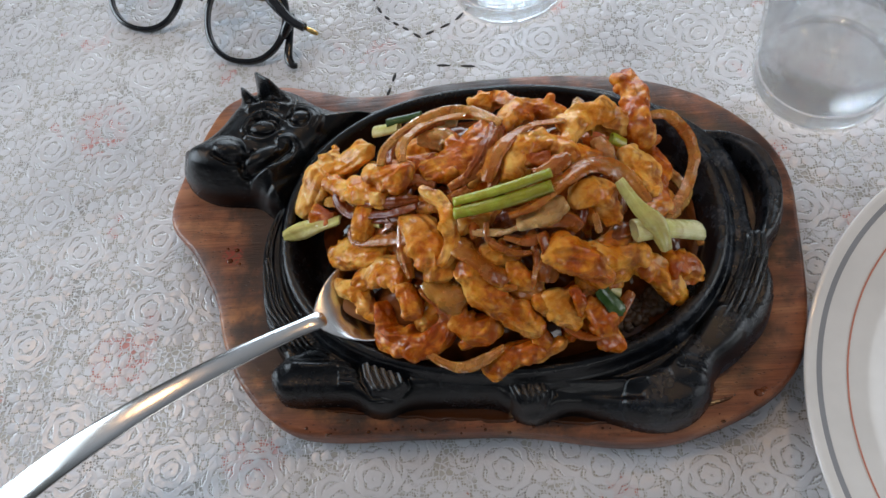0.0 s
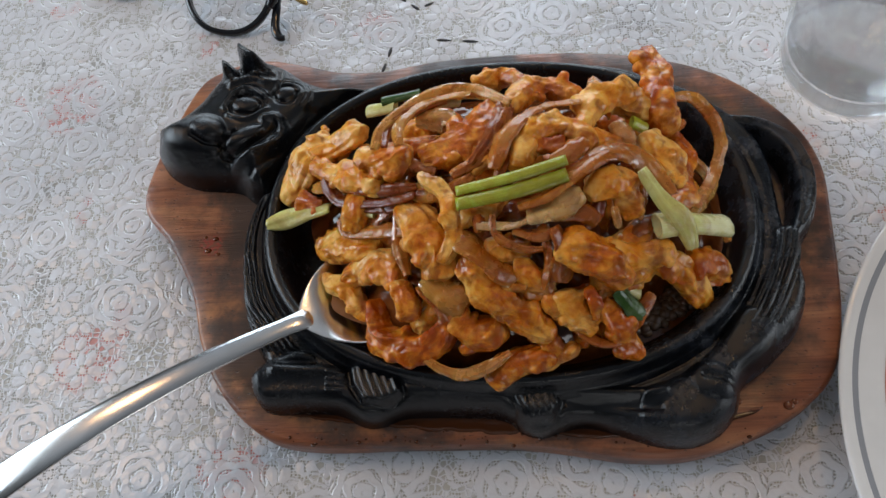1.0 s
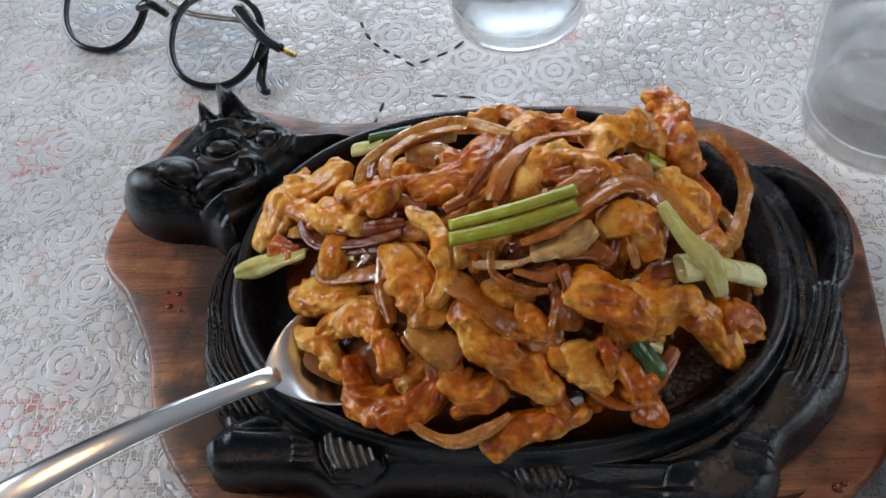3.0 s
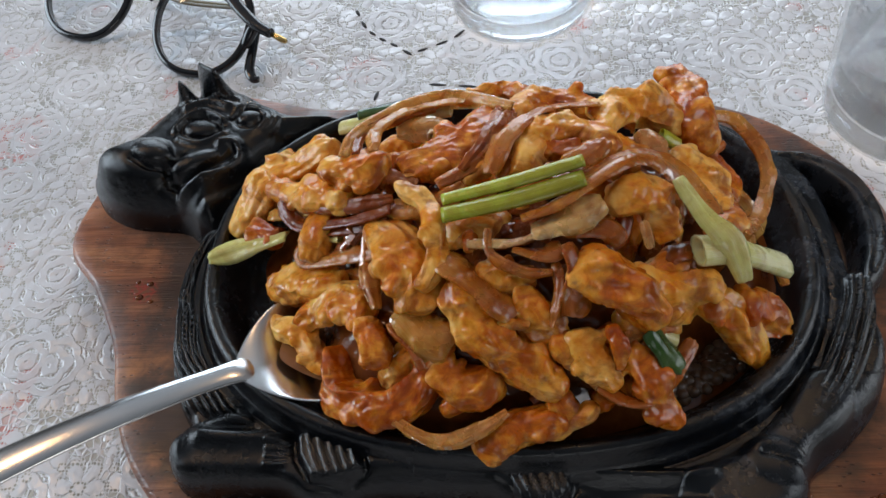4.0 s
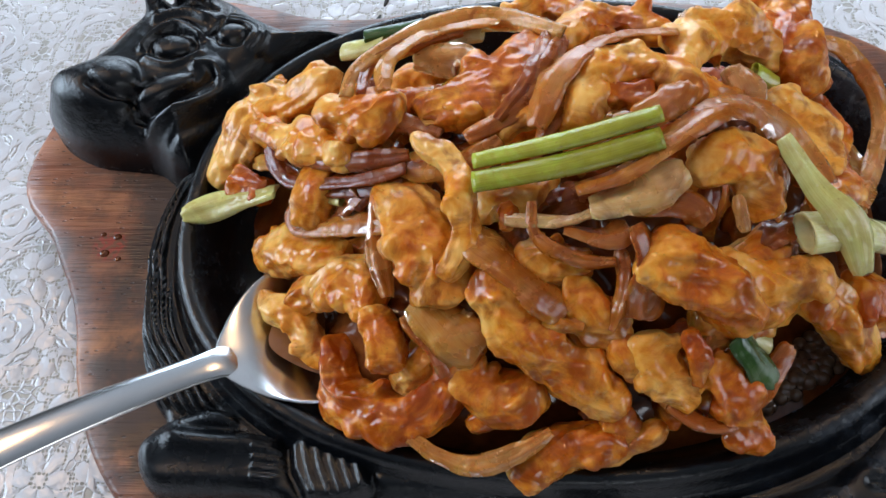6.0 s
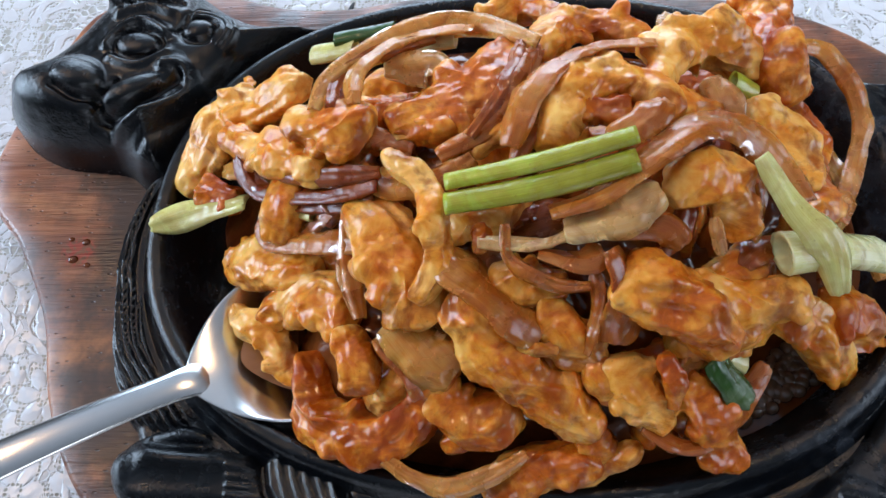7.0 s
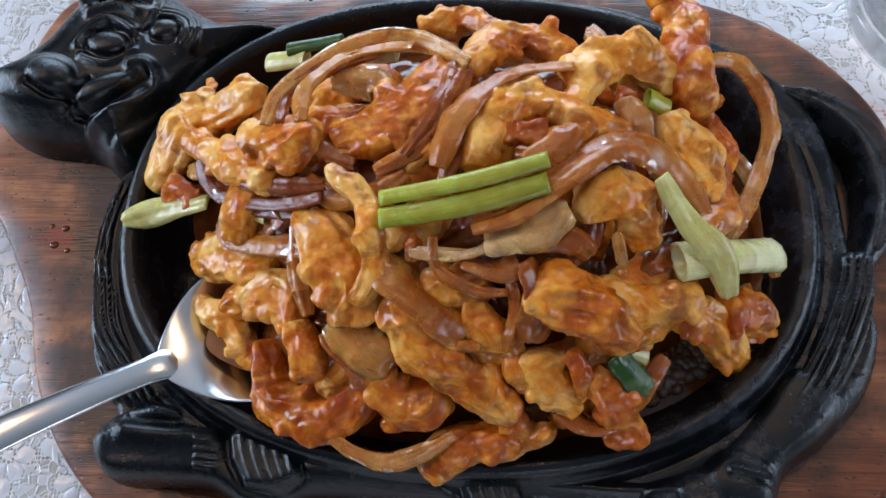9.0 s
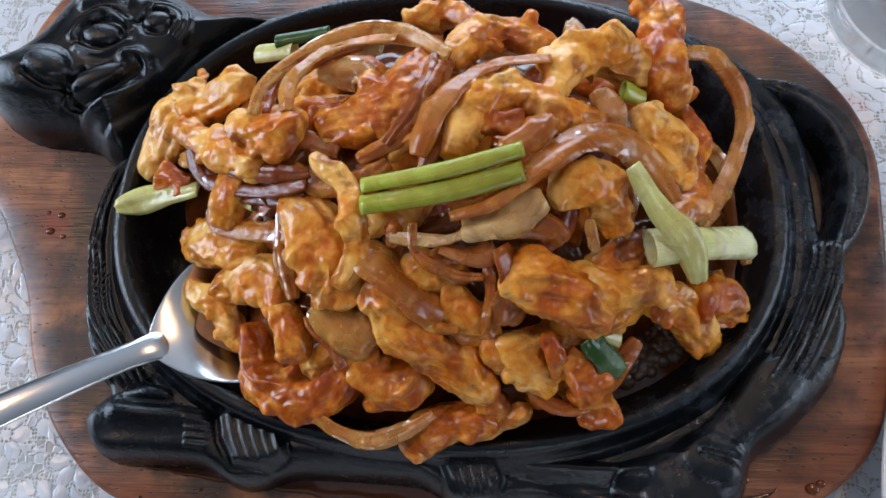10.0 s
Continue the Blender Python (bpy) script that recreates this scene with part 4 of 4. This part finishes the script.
def spring_onion_stalk(path, width, pale):
    """A cut spring onion stalk, hollow, with lengthwise ribs. pale: 0 green to 1 white, below 0 dark leaf."""
    mid = sum((Vector(p) for p in path), Vector()) / len(path)
    run = [q / 1000 for q in spline([Vector(p) - mid for p in path], 24)]
    r = width / 2000
    phase = seed.uniform(0, 6)

    def shape(scale):
        def make(f):
            out = []
            for k in range(24):
                a = 2 * math.pi * k / 24
                g = r * scale * (1 + 0.035 * math.cos(9 * a + phase)) * (1 + 0.06 * math.sin(5 * f + phase))
                out.append((g * math.cos(a), g * 0.62 * math.sin(a)))
            return out
        return make

    bm, rows = strip_mesh(run, shape(1.0), 24)
    for row, back in ((rows[0], 1), (rows[-1], -1)):
        c = sum((v.co for v in row), Vector()) / 24
        d = (run[1] - run[0] if back == 1 else run[-2] - run[-1]).normalized()
        inner = [bm.verts.new(c + (v.co - c) * 0.72 + d * 0.0003) for v in row]
        deep = [bm.verts.new(c + (v.co - c) * 0.6 + d * 0.003) for v in row]
        for k in range(24):
            j = (k + 1) % 24
            bm.faces.new((row[k], row[j], inner[j], inner[k]))
            bm.faces.new((inner[k], inner[j], deep[j], deep[k]))
        bm.faces.new(deep)
    mat = LEAF if pale < 0 else STALK_GREEN if pale < 0.3 else STALK_PALE
    ob = part("spring_onion_stalk", bm, mat)
    ob.location = mid / 1000
    word = "dark green leafy" if pale < 0 else "bright green" if pale < 0.3 else "pale green and white"
    return tagged(ob, word + " spring onion piece among the chicken", "spring onion", "spring onion pieces in the pan")


def sauce_bed():
    """Dark glossy sauce and shreds that fill the pan under the pieces."""
    def level(p):
        inside = max(0.0, 1 - ((p.x - 0.021) / 0.092) ** 2 - ((p.y + 0.004) / 0.066) ** 2)
        low = max(0.0, 1 - max(0.0, (p - Vector((0.093, -0.045, 0))).length - 0.012) / 0.022)
        left = max(0.0, 1 - (p - Vector((-0.06, -0.025, 0))).length / 0.045)
        rise = 0.041 * inside ** 0.8 * (1 - low) * (1 - left)
        pan_end = min(1.0, max(0.0, (-0.028 - p.x) / 0.02))
        return 0.0298 + 0.0022 * low - 0.0085 * pan_end + rise + rise * 0.16 * noise.noise(p * 160) + 0.0006 * noise.noise(p * 500)

    bm = bmesh.new()
    loops = []
    for i in range(40):
        f = 1 - i / 40
        row = oval(0.094 * f, 0.067 * f, 0, 140, 2.2, PAN_X, PAN_Y - 0.002, PAN_TURN)
        for p in row:
            p.z = level(p)
        loops.append(row)
    rings(bm, loops, True, False, True)
    tagged(part("sauce", bm, SAUCE), "dark brown glossy sauce pooled in the pan", "sauce", kind="stuff")
    bm = bmesh.new()
    rnd = random.Random(3)
    for i in range(420):
        a, d = rnd.uniform(0, 6.3), rnd.uniform(0, 1) ** 0.6
        x, y = 91 + 17 * d * math.cos(a) + 6 * d * math.sin(a), -42 + 10 * d * math.sin(a) + 9 * d * math.cos(a)
        ball(bm, x, y, level(Vector((x, y, 0)) / 1000) * 1000, rnd.choice((0.5, 0.6, 0.8, 1.1, 1.5, 2.0, 2.4)), 1, 1, 0.9)
    tagged(part("sauce_bubbles", bm, BUBBLE), "small clear bubbles on the hot sauce", "bubbles", kind="stuff")


sauce_bed()


def bed_height(x, y):
    """Millimetres of height of the piled sauce and shreds at a place in metres."""
    inside = max(0.0, 1 - ((x - 0.021) / 0.092) ** 2 - ((y + 0.004) / 0.066) ** 2)
    return 28.5 + 41 * inside ** 0.8


# small bits between the larger pieces
for k in range(70):
    a, d = seed.uniform(0, 2 * math.pi), seed.uniform(0, 0.93) ** 0.6
    x, y = 0.021 + 0.086 * d * math.cos(a), -0.003 + 0.06 * d * math.sin(a)
    if (Vector((x, y)) - Vector((0.098, -0.047))).length < 0.028 or (Vector((x, y)) - Vector((-0.055, -0.028))).length < 0.03:
        continue
    z = bed_height(x, y)
    b = seed.uniform(0, 2 * math.pi)
    e = (9 * math.cos(b), 9 * math.sin(b))
    ends = [(x * 1000 - e[0], y * 1000 - e[1], z + seed.uniform(-1, 3)), (x * 1000 + seed.uniform(-3, 3), y * 1000 + seed.uniform(-3, 3), z + seed.uniform(2, 5)), (x * 1000 + e[0], y * 1000 + e[1], z + seed.uniform(-1, 3))]
    if k % 3:
        onion_strip(ends, seed.uniform(3.5, 7), seed.uniform(0.3, 0.95))
    else:
        chicken_piece(ends, seed.uniform(7, 10))

chicken_piece([(-70, 14, 43), (-64, 21, 47), (-57, 26, 49), (-48, 27, 55), (-38, 26, 62)], 14.0)
chicken_piece([(-52, 29, 56), (-56, 42, 48)], 4.0)
chicken_piece([(-54, 15, 57), (-44, 9, 61), (-32, 1, 69), (-25, -2, 72)], 9.3)
chicken_piece([(-29, 7, 75), (-20, 4, 77), (-15, 3, 78)], 11.2)
chicken_piece([(-31, 9, 75), (-25, 2, 76), (-25, -3, 73)], 5.5)
chicken_piece([(20, 27, 76), (16, 17, 80), (9, 9, 80), (-1, 5, 78)], 15.0, 0.6)
chicken_piece([(-5, 8, 76), (5, 4, 78), (13, 7, 80)], 9.9)
chicken_piece([(-12, -17, 70), (-6, -24, 71), (-1, -34, 70), (-1, -38, 69)], 14.1)
chicken_piece([(-4, -6, 81), (1, -12, 81), (5, -22, 81), (6, -30, 78), (2, -37, 75)], 6.8)
chicken_piece([(-53, -14, 42), (-41, -18, 48), (-29, -23, 55)], 10.9)
chicken_piece([(-50, -31, 42), (-40, -37, 44), (-35, -47, 43)], 8.0)
chicken_piece([(-38, -31, 47), (-26, -31, 55), (-20, -38, 58)], 11.5)
chicken_piece([(-16, -43, 60), (-13, -52, 58)], 8.9)
chicken_piece([(-29, -46, 45), (-27, -57, 44), (-15, -63, 47), (-3, -61, 51), (4, -52, 59)], 11.9)
chicken_piece([(6, -57, 57), (14, -62, 53), (19, -58, 56)], 8.8)
chicken_piece([(14, -40, 72), (18, -49, 66), (27, -56, 60), (36, -61, 57)], 13.1)
chicken_piece([(21, -76, 43), (28, -70, 46), (37, -67, 48)], 11.0)
chicken_piece([(37, -71, 47), (42, -70, 47), (49, -66, 51)], 4.9)
chicken_piece([(31, -39, 71), (34, -45, 68), (39, -49, 65)], 8.0)
chicken_piece([(24, -48, 69), (31, -49, 69)], 3.8)
chicken_piece([(40, -51, 64), (44, -55, 61)], 5.9)
chicken_piece([(48, -52, 64), (50, -57, 60), (53, -61, 57)], 10.3)
chicken_piece([(56, -51, 68), (57, -58, 62)], 5.6)
chicken_piece([(61, -55, 60), (66, -60, 53), (72, -66, 45)], 9.8)
chicken_piece([(52, -35, 77), (59, -40, 73), (63, -45, 68)], 14.8)
chicken_piece([(65, -37, 71), (74, -38, 66), (82, -34, 66)], 11.3)
chicken_piece([(82, -38, 61), (93, -40, 53), (100, -45, 41)], 10.6)
chicken_piece([(97, -36, 54), (108, -34, 43)], 10.4)
chicken_piece([(59, -18, 83), (65, -14, 82), (71, -17, 78), (73, -21, 76)], 9.5)
chicken_piece([(31, -4, 86), (34, 5, 86), (42, 11, 85), (50, 9, 84), (57, 3, 84)], 10.0)
chicken_piece([(39, 2, 86), (46, 2, 85)], 7.2)
chicken_piece([(58, 14, 82), (62, 27, 76), (70, 30, 73), (79, 27, 70), (92, 29, 61)], 12.3)
chicken_piece([(89, 61, 59), (88, 44, 63), (89, 27, 67), (91, 21, 66)], 11.8)
chicken_piece([(92, 24, 60), (97, 13, 55), (93, -6, 62), (89, -20, 69)], 8.5)
chicken_piece([(84, 12, 67), (87, 5, 65), (88, -6, 66)], 11.1)
chicken_piece([(61, 7, 81), (69, 7, 78)], 7.7)
chicken_piece([(16, 49, 64), (25, 53, 62), (34, 43, 68)], 8.9)
chicken_piece([(29, 31, 75), (41, 40, 68), (55, 38, 68)], 9.8)
chicken_piece([(-63, 4, 48), (-55, 1, 49)], 7.3)
chicken_piece([(15, -4, 82), (22, -1, 84)], 5.0)
chicken_piece([(21, -33, 72), (32, -34, 72)], 8.6)
chicken_piece([(15, -24, 80), (15, -29, 79)], 3.8)
chicken_piece([(-8, -25, 63), (-24, -23, 54)], 9.5)
chicken_piece([(43, -49, 59), (60, -48, 58)], 8.7)
chicken_piece([(78, -27, 66), (69, -32, 67)], 8.6)
chicken_piece([(-2, -49, 56), (-9, -55, 49)], 9.2)
chicken_piece([(5, -10, 71), (-9, -8, 67)], 9.1)
chicken_piece([(42, -7, 78), (57, -7, 77)], 8.5)
chicken_piece([(39, -63, 51), (43, -65, 49)], 6.9)
chicken_piece([(60, -44, 63), (72, -42, 59)], 8.7)
chicken_piece([(8, -66, 50), (14, -63, 52)], 6.1)
chicken_piece([(87, 49, 53), (84, 32, 61)], 8.0)
onion_strip([(-25, 8, 80), (-22, 19, 79), (-10, 31, 76), (4, 37, 75), (17, 35, 76), (29, 23, 84)], 5.0, 0.4)
onion_strip([(-15, 8, 82), (-15, 20, 80), (-4, 32, 76), (13, 34, 77)], 4.3, 0.4)
onion_strip([(-21, 8, 81), (-20, 20, 78), (-8, 29, 76), (3, 32, 76)], 3.3, 0.5)
onion_strip([(-51, 9, 59), (-43, -2, 59), (-24, -10, 70), (-9, -11, 77)], 4.7, 0.75)
onion_strip([(-51, 6, 56), (-38, -5, 60), (-21, -12, 69), (-10, -13, 74)], 4.1, 0.8)
onion_strip([(-45, 5, 63), (-31, -4, 70), (-16, -8, 76), (-8, -9, 79)], 4.0, 0.7)
onion_strip([(22, -9, 88), (26, 2, 90), (33, 12, 89), (43, 19, 86), (56, 21, 84)], 6.3, 0.5)
onion_strip([(23, -11, 84), (29, 1, 87), (35, 9, 86), (43, 15, 84)], 4.4, 0.6)
onion_strip([(31, -24, 85), (42, -21, 88), (54, -12, 90), (64, -4, 87), (74, -2, 81), (83, -8, 75), (88, -16, 73)], 7.5, 0.25)
onion_strip([(95, 37, 62), (105, 38, 57), (113, 30, 51), (114, 19, 48), (108, 3, 49), (97, -17, 66)], 4.4, 0.35)
onion_strip([(7, -30, 76), (17, -38, 74), (28, -46, 69)], 10.5, 0.35)
onion_strip([(34, -27, 83), (44, -25, 86), (54, -20, 87)], 8.0, 0.1)
onion_strip([(-6, -41, 66), (3, -49, 64), (9, -53, 62)], 10.5, 0.4)
onion_strip([(-38, -7, 60), (-40, -14, 55), (-23, -21, 66), (-8, -23, 73)], 5.4, 0.3)
onion_strip([(21, -25, 83), (22, -32, 80), (31, -37, 78), (39, -38, 79)], 2.6, 0.5)
onion_strip([(43, -31, 83), (46, -39, 78), (44, -48, 71)], 7.4, 0.55)
onion_strip([(29, 24, 81), (25, 11, 86), (19, 0, 85), (6, -7, 82)], 4.4, 0.5)
onion_strip([(25, 26, 81), (21, 8, 87), (13, -4, 85)], 3.3, 0.6)
onion_strip([(-8, -69, 51), (-1, -73, 49), (8, -75, 49), (18, -72, 51), (25, -68, 53)], 3.7, 0.35)
onion_strip([(-17, -17, 71), (-16, -28, 67), (-13, -40, 65)], 4.4, 0.5, None, -1.6)
onion_strip([(56, 1, 90), (51, -5, 91), (44, -10, 91)], 6.3, 0.3)
onion_strip([(69, 15, 78), (74, 3, 77)], 6.8, 0.1)
onion_strip([(-9, -44, 64), (-2, -52, 62), (1, -57, 59)], 4.5, 0.6)
onion_strip([(102, 15, 48), (110, 6, 41), (97, -17, 59)], 4.0, 0.3)
onion_strip([(67, -31, 79), (65, -24, 83)], 2.0, 0.05)
onion_strip([(70, -61, 53), (79, -48, 56)], 3.9, 0.5)
onion_strip([(28, -31, 80), (37, -33, 80), (42, -31, 82)], 5.7, 0.7)
onion_strip([(15, -28, 80), (28, -29, 81), (37, -27, 83)], 3.2, 0.2)
onion_strip([(-14, -5, 75), (-7, -11, 75), (7, -12, 80), (14, -8, 83)], 5.0, 0.55)
onion_strip([(-1, -2, 77), (-13, 2, 76), (-21, -8, 69)], 4.6, 0.75)
onion_strip([(-10, 25, 73), (3, 23, 75), (4, 19, 77)], 6.9, 0.1)
onion_strip([(42, -27, 82), (54, -26, 82), (59, -29, 79)], 5.1, 0.45)
onion_strip([(54, -30, 77), (59, -24, 78), (61, -17, 80)], 4.8, 0.75)
onion_strip([(73, -9, 79), (75, -16, 77), (74, -26, 75)], 4.9, 0.6)
onion_strip([(38, -50, 69), (41, -41, 76), (40, -35, 79)], 2.9, 0.6)
onion_strip([(54, -55, 60), (61, -50, 63), (68, -44, 64)], 4.3, 0.6)
onion_strip([(51, -62, 57), (60, -66, 53), (66, -65, 51)], 5.1, 0.75)
onion_strip([(87, -24, 66), (77, -26, 70), (73, -30, 70)], 5.8, 0.7)
onion_strip([(-24, -15, 65), (-21, -11, 68), (-30, -16, 59)], 5.6, 0.8)
onion_strip([(109, -12, 47), (112, -23, 46)], 3.2, 0.3)
onion_strip([(63, 48, 62), (65, 29, 76), (63, 21, 80)], 5.7, 0.1)
spring_onion_stalk([(8, -16, 86), (30, -14, 91), (49, -10, 94)], 4.3, 0.0)
spring_onion_stalk([(8, -21, 85), (30, -19, 89), (49, -15, 92)], 5.7, 0.1)
onion_strip([(76, -10, 84), (83, -20, 79), (90, -27, 75), (94, -35, 67)], 6.2, 0.1, STALK_PALE)
spring_onion_stalk([(81, -28, 73), (93, -25, 68), (111, -18, 50)], 9.8, 0.8)
onion_strip([(-79, -4, 44), (-65, -2, 47), (-49, -2, 53)], 6.2, 0.1, STALK_PALE)
spring_onion_stalk([(-33, 40, 61), (-20, 38, 66)], 6.0, 0.35)
spring_onion_stalk([(-26, 41, 66), (-9, 42, 69)], 4.1, -0.6)
spring_onion_stalk([(-2, 35, 71), (8, 34, 73)], 5.2, 0.4)
onion_strip([(65, -50, 66), (69, -53, 61), (74, -57, 54)], 6.0, 0.1, LEAF)
spring_onion_stalk([(76, 19, 72), (82, 18, 68)], 5.6, 0.2)
spring_onion_stalk([(-35, -8, 60), (-27, -12, 64)], 3.8, 0.3)
spring_onion_stalk([(66, -47, 63), (74, -48, 57)], 5.0, 0.3)

# grease that ran onto the board in front of the pan
bm = bmesh.new()
rows = []
for i in range(160):
    f = i / 159
    x = -76 + 198 * f
    taper = math.sin(math.pi * f) ** 0.4
    back = -78 - 14 * f + 9 * max(0.0, f - 0.8) * 5 * f
    wave = noise.noise(Vector((x * 0.045, 4, 0)))
    front = back - taper * (6.6 + 4.2 * wave + 1.2 * noise.noise(Vector((x * 0.15, 0, 0))) + 0.6 * noise.noise(Vector((x * 0.5, 3, 0)))) + 1.5 * f
    rows.append([Vector((x, back + (front - back) * g, BOARD_Z * 1000 + h * min(1, taper * 2))) / 1000 for g, h in ((0, 0.6), (0.3, 0.6), (0.7, 0.65), (0.86, 1.2), (0.93, 1.0), (0.98, 0.45), (1, -0.1))])
rings(bm, rows, False)
tagged(part("oil_puddle", bm, GREASE), "brown grease puddle along the front of the wooden board", "grease")


bm = bmesh.new()
for i in range(60):
    x = seed.uniform(-75, 118)
    back = -91 - 3 * (x + 60) / 160
    ball(bm, x, back + seed.uniform(-3.5, 4.5), BOARD_Z * 1000 + 0.1, seed.choice((0.35, 0.45, 0.6, 0.9)), seed.uniform(0.8, 1.5), 1, 0.6, 1)
tagged(part("grease_droplets", bm, GREASE), "tiny grease droplets spattered along the board's front edge", "grease", kind="stuff")


def sauce_drop(x, y, r):
    bm = bmesh.new()
    ball(bm, x, y, BOARD_Z * 1000, r, 1.2, 1, 0.5)
    tagged(part("sauce_drop", bm, SAUCE), "dried reddish sauce drop on the wooden board", "sauce drop", "sauce drops on the board")


for x, y, r in ((132, -82, 1.8), (134.5, -80.5, 1.2), (113, -80, 1.3), (-113, 4, 1.2), (-116, -2, 1.4), (-111, -4, 0.9), (-118, 5, 0.8)):
    sauce_drop(x, y, r)
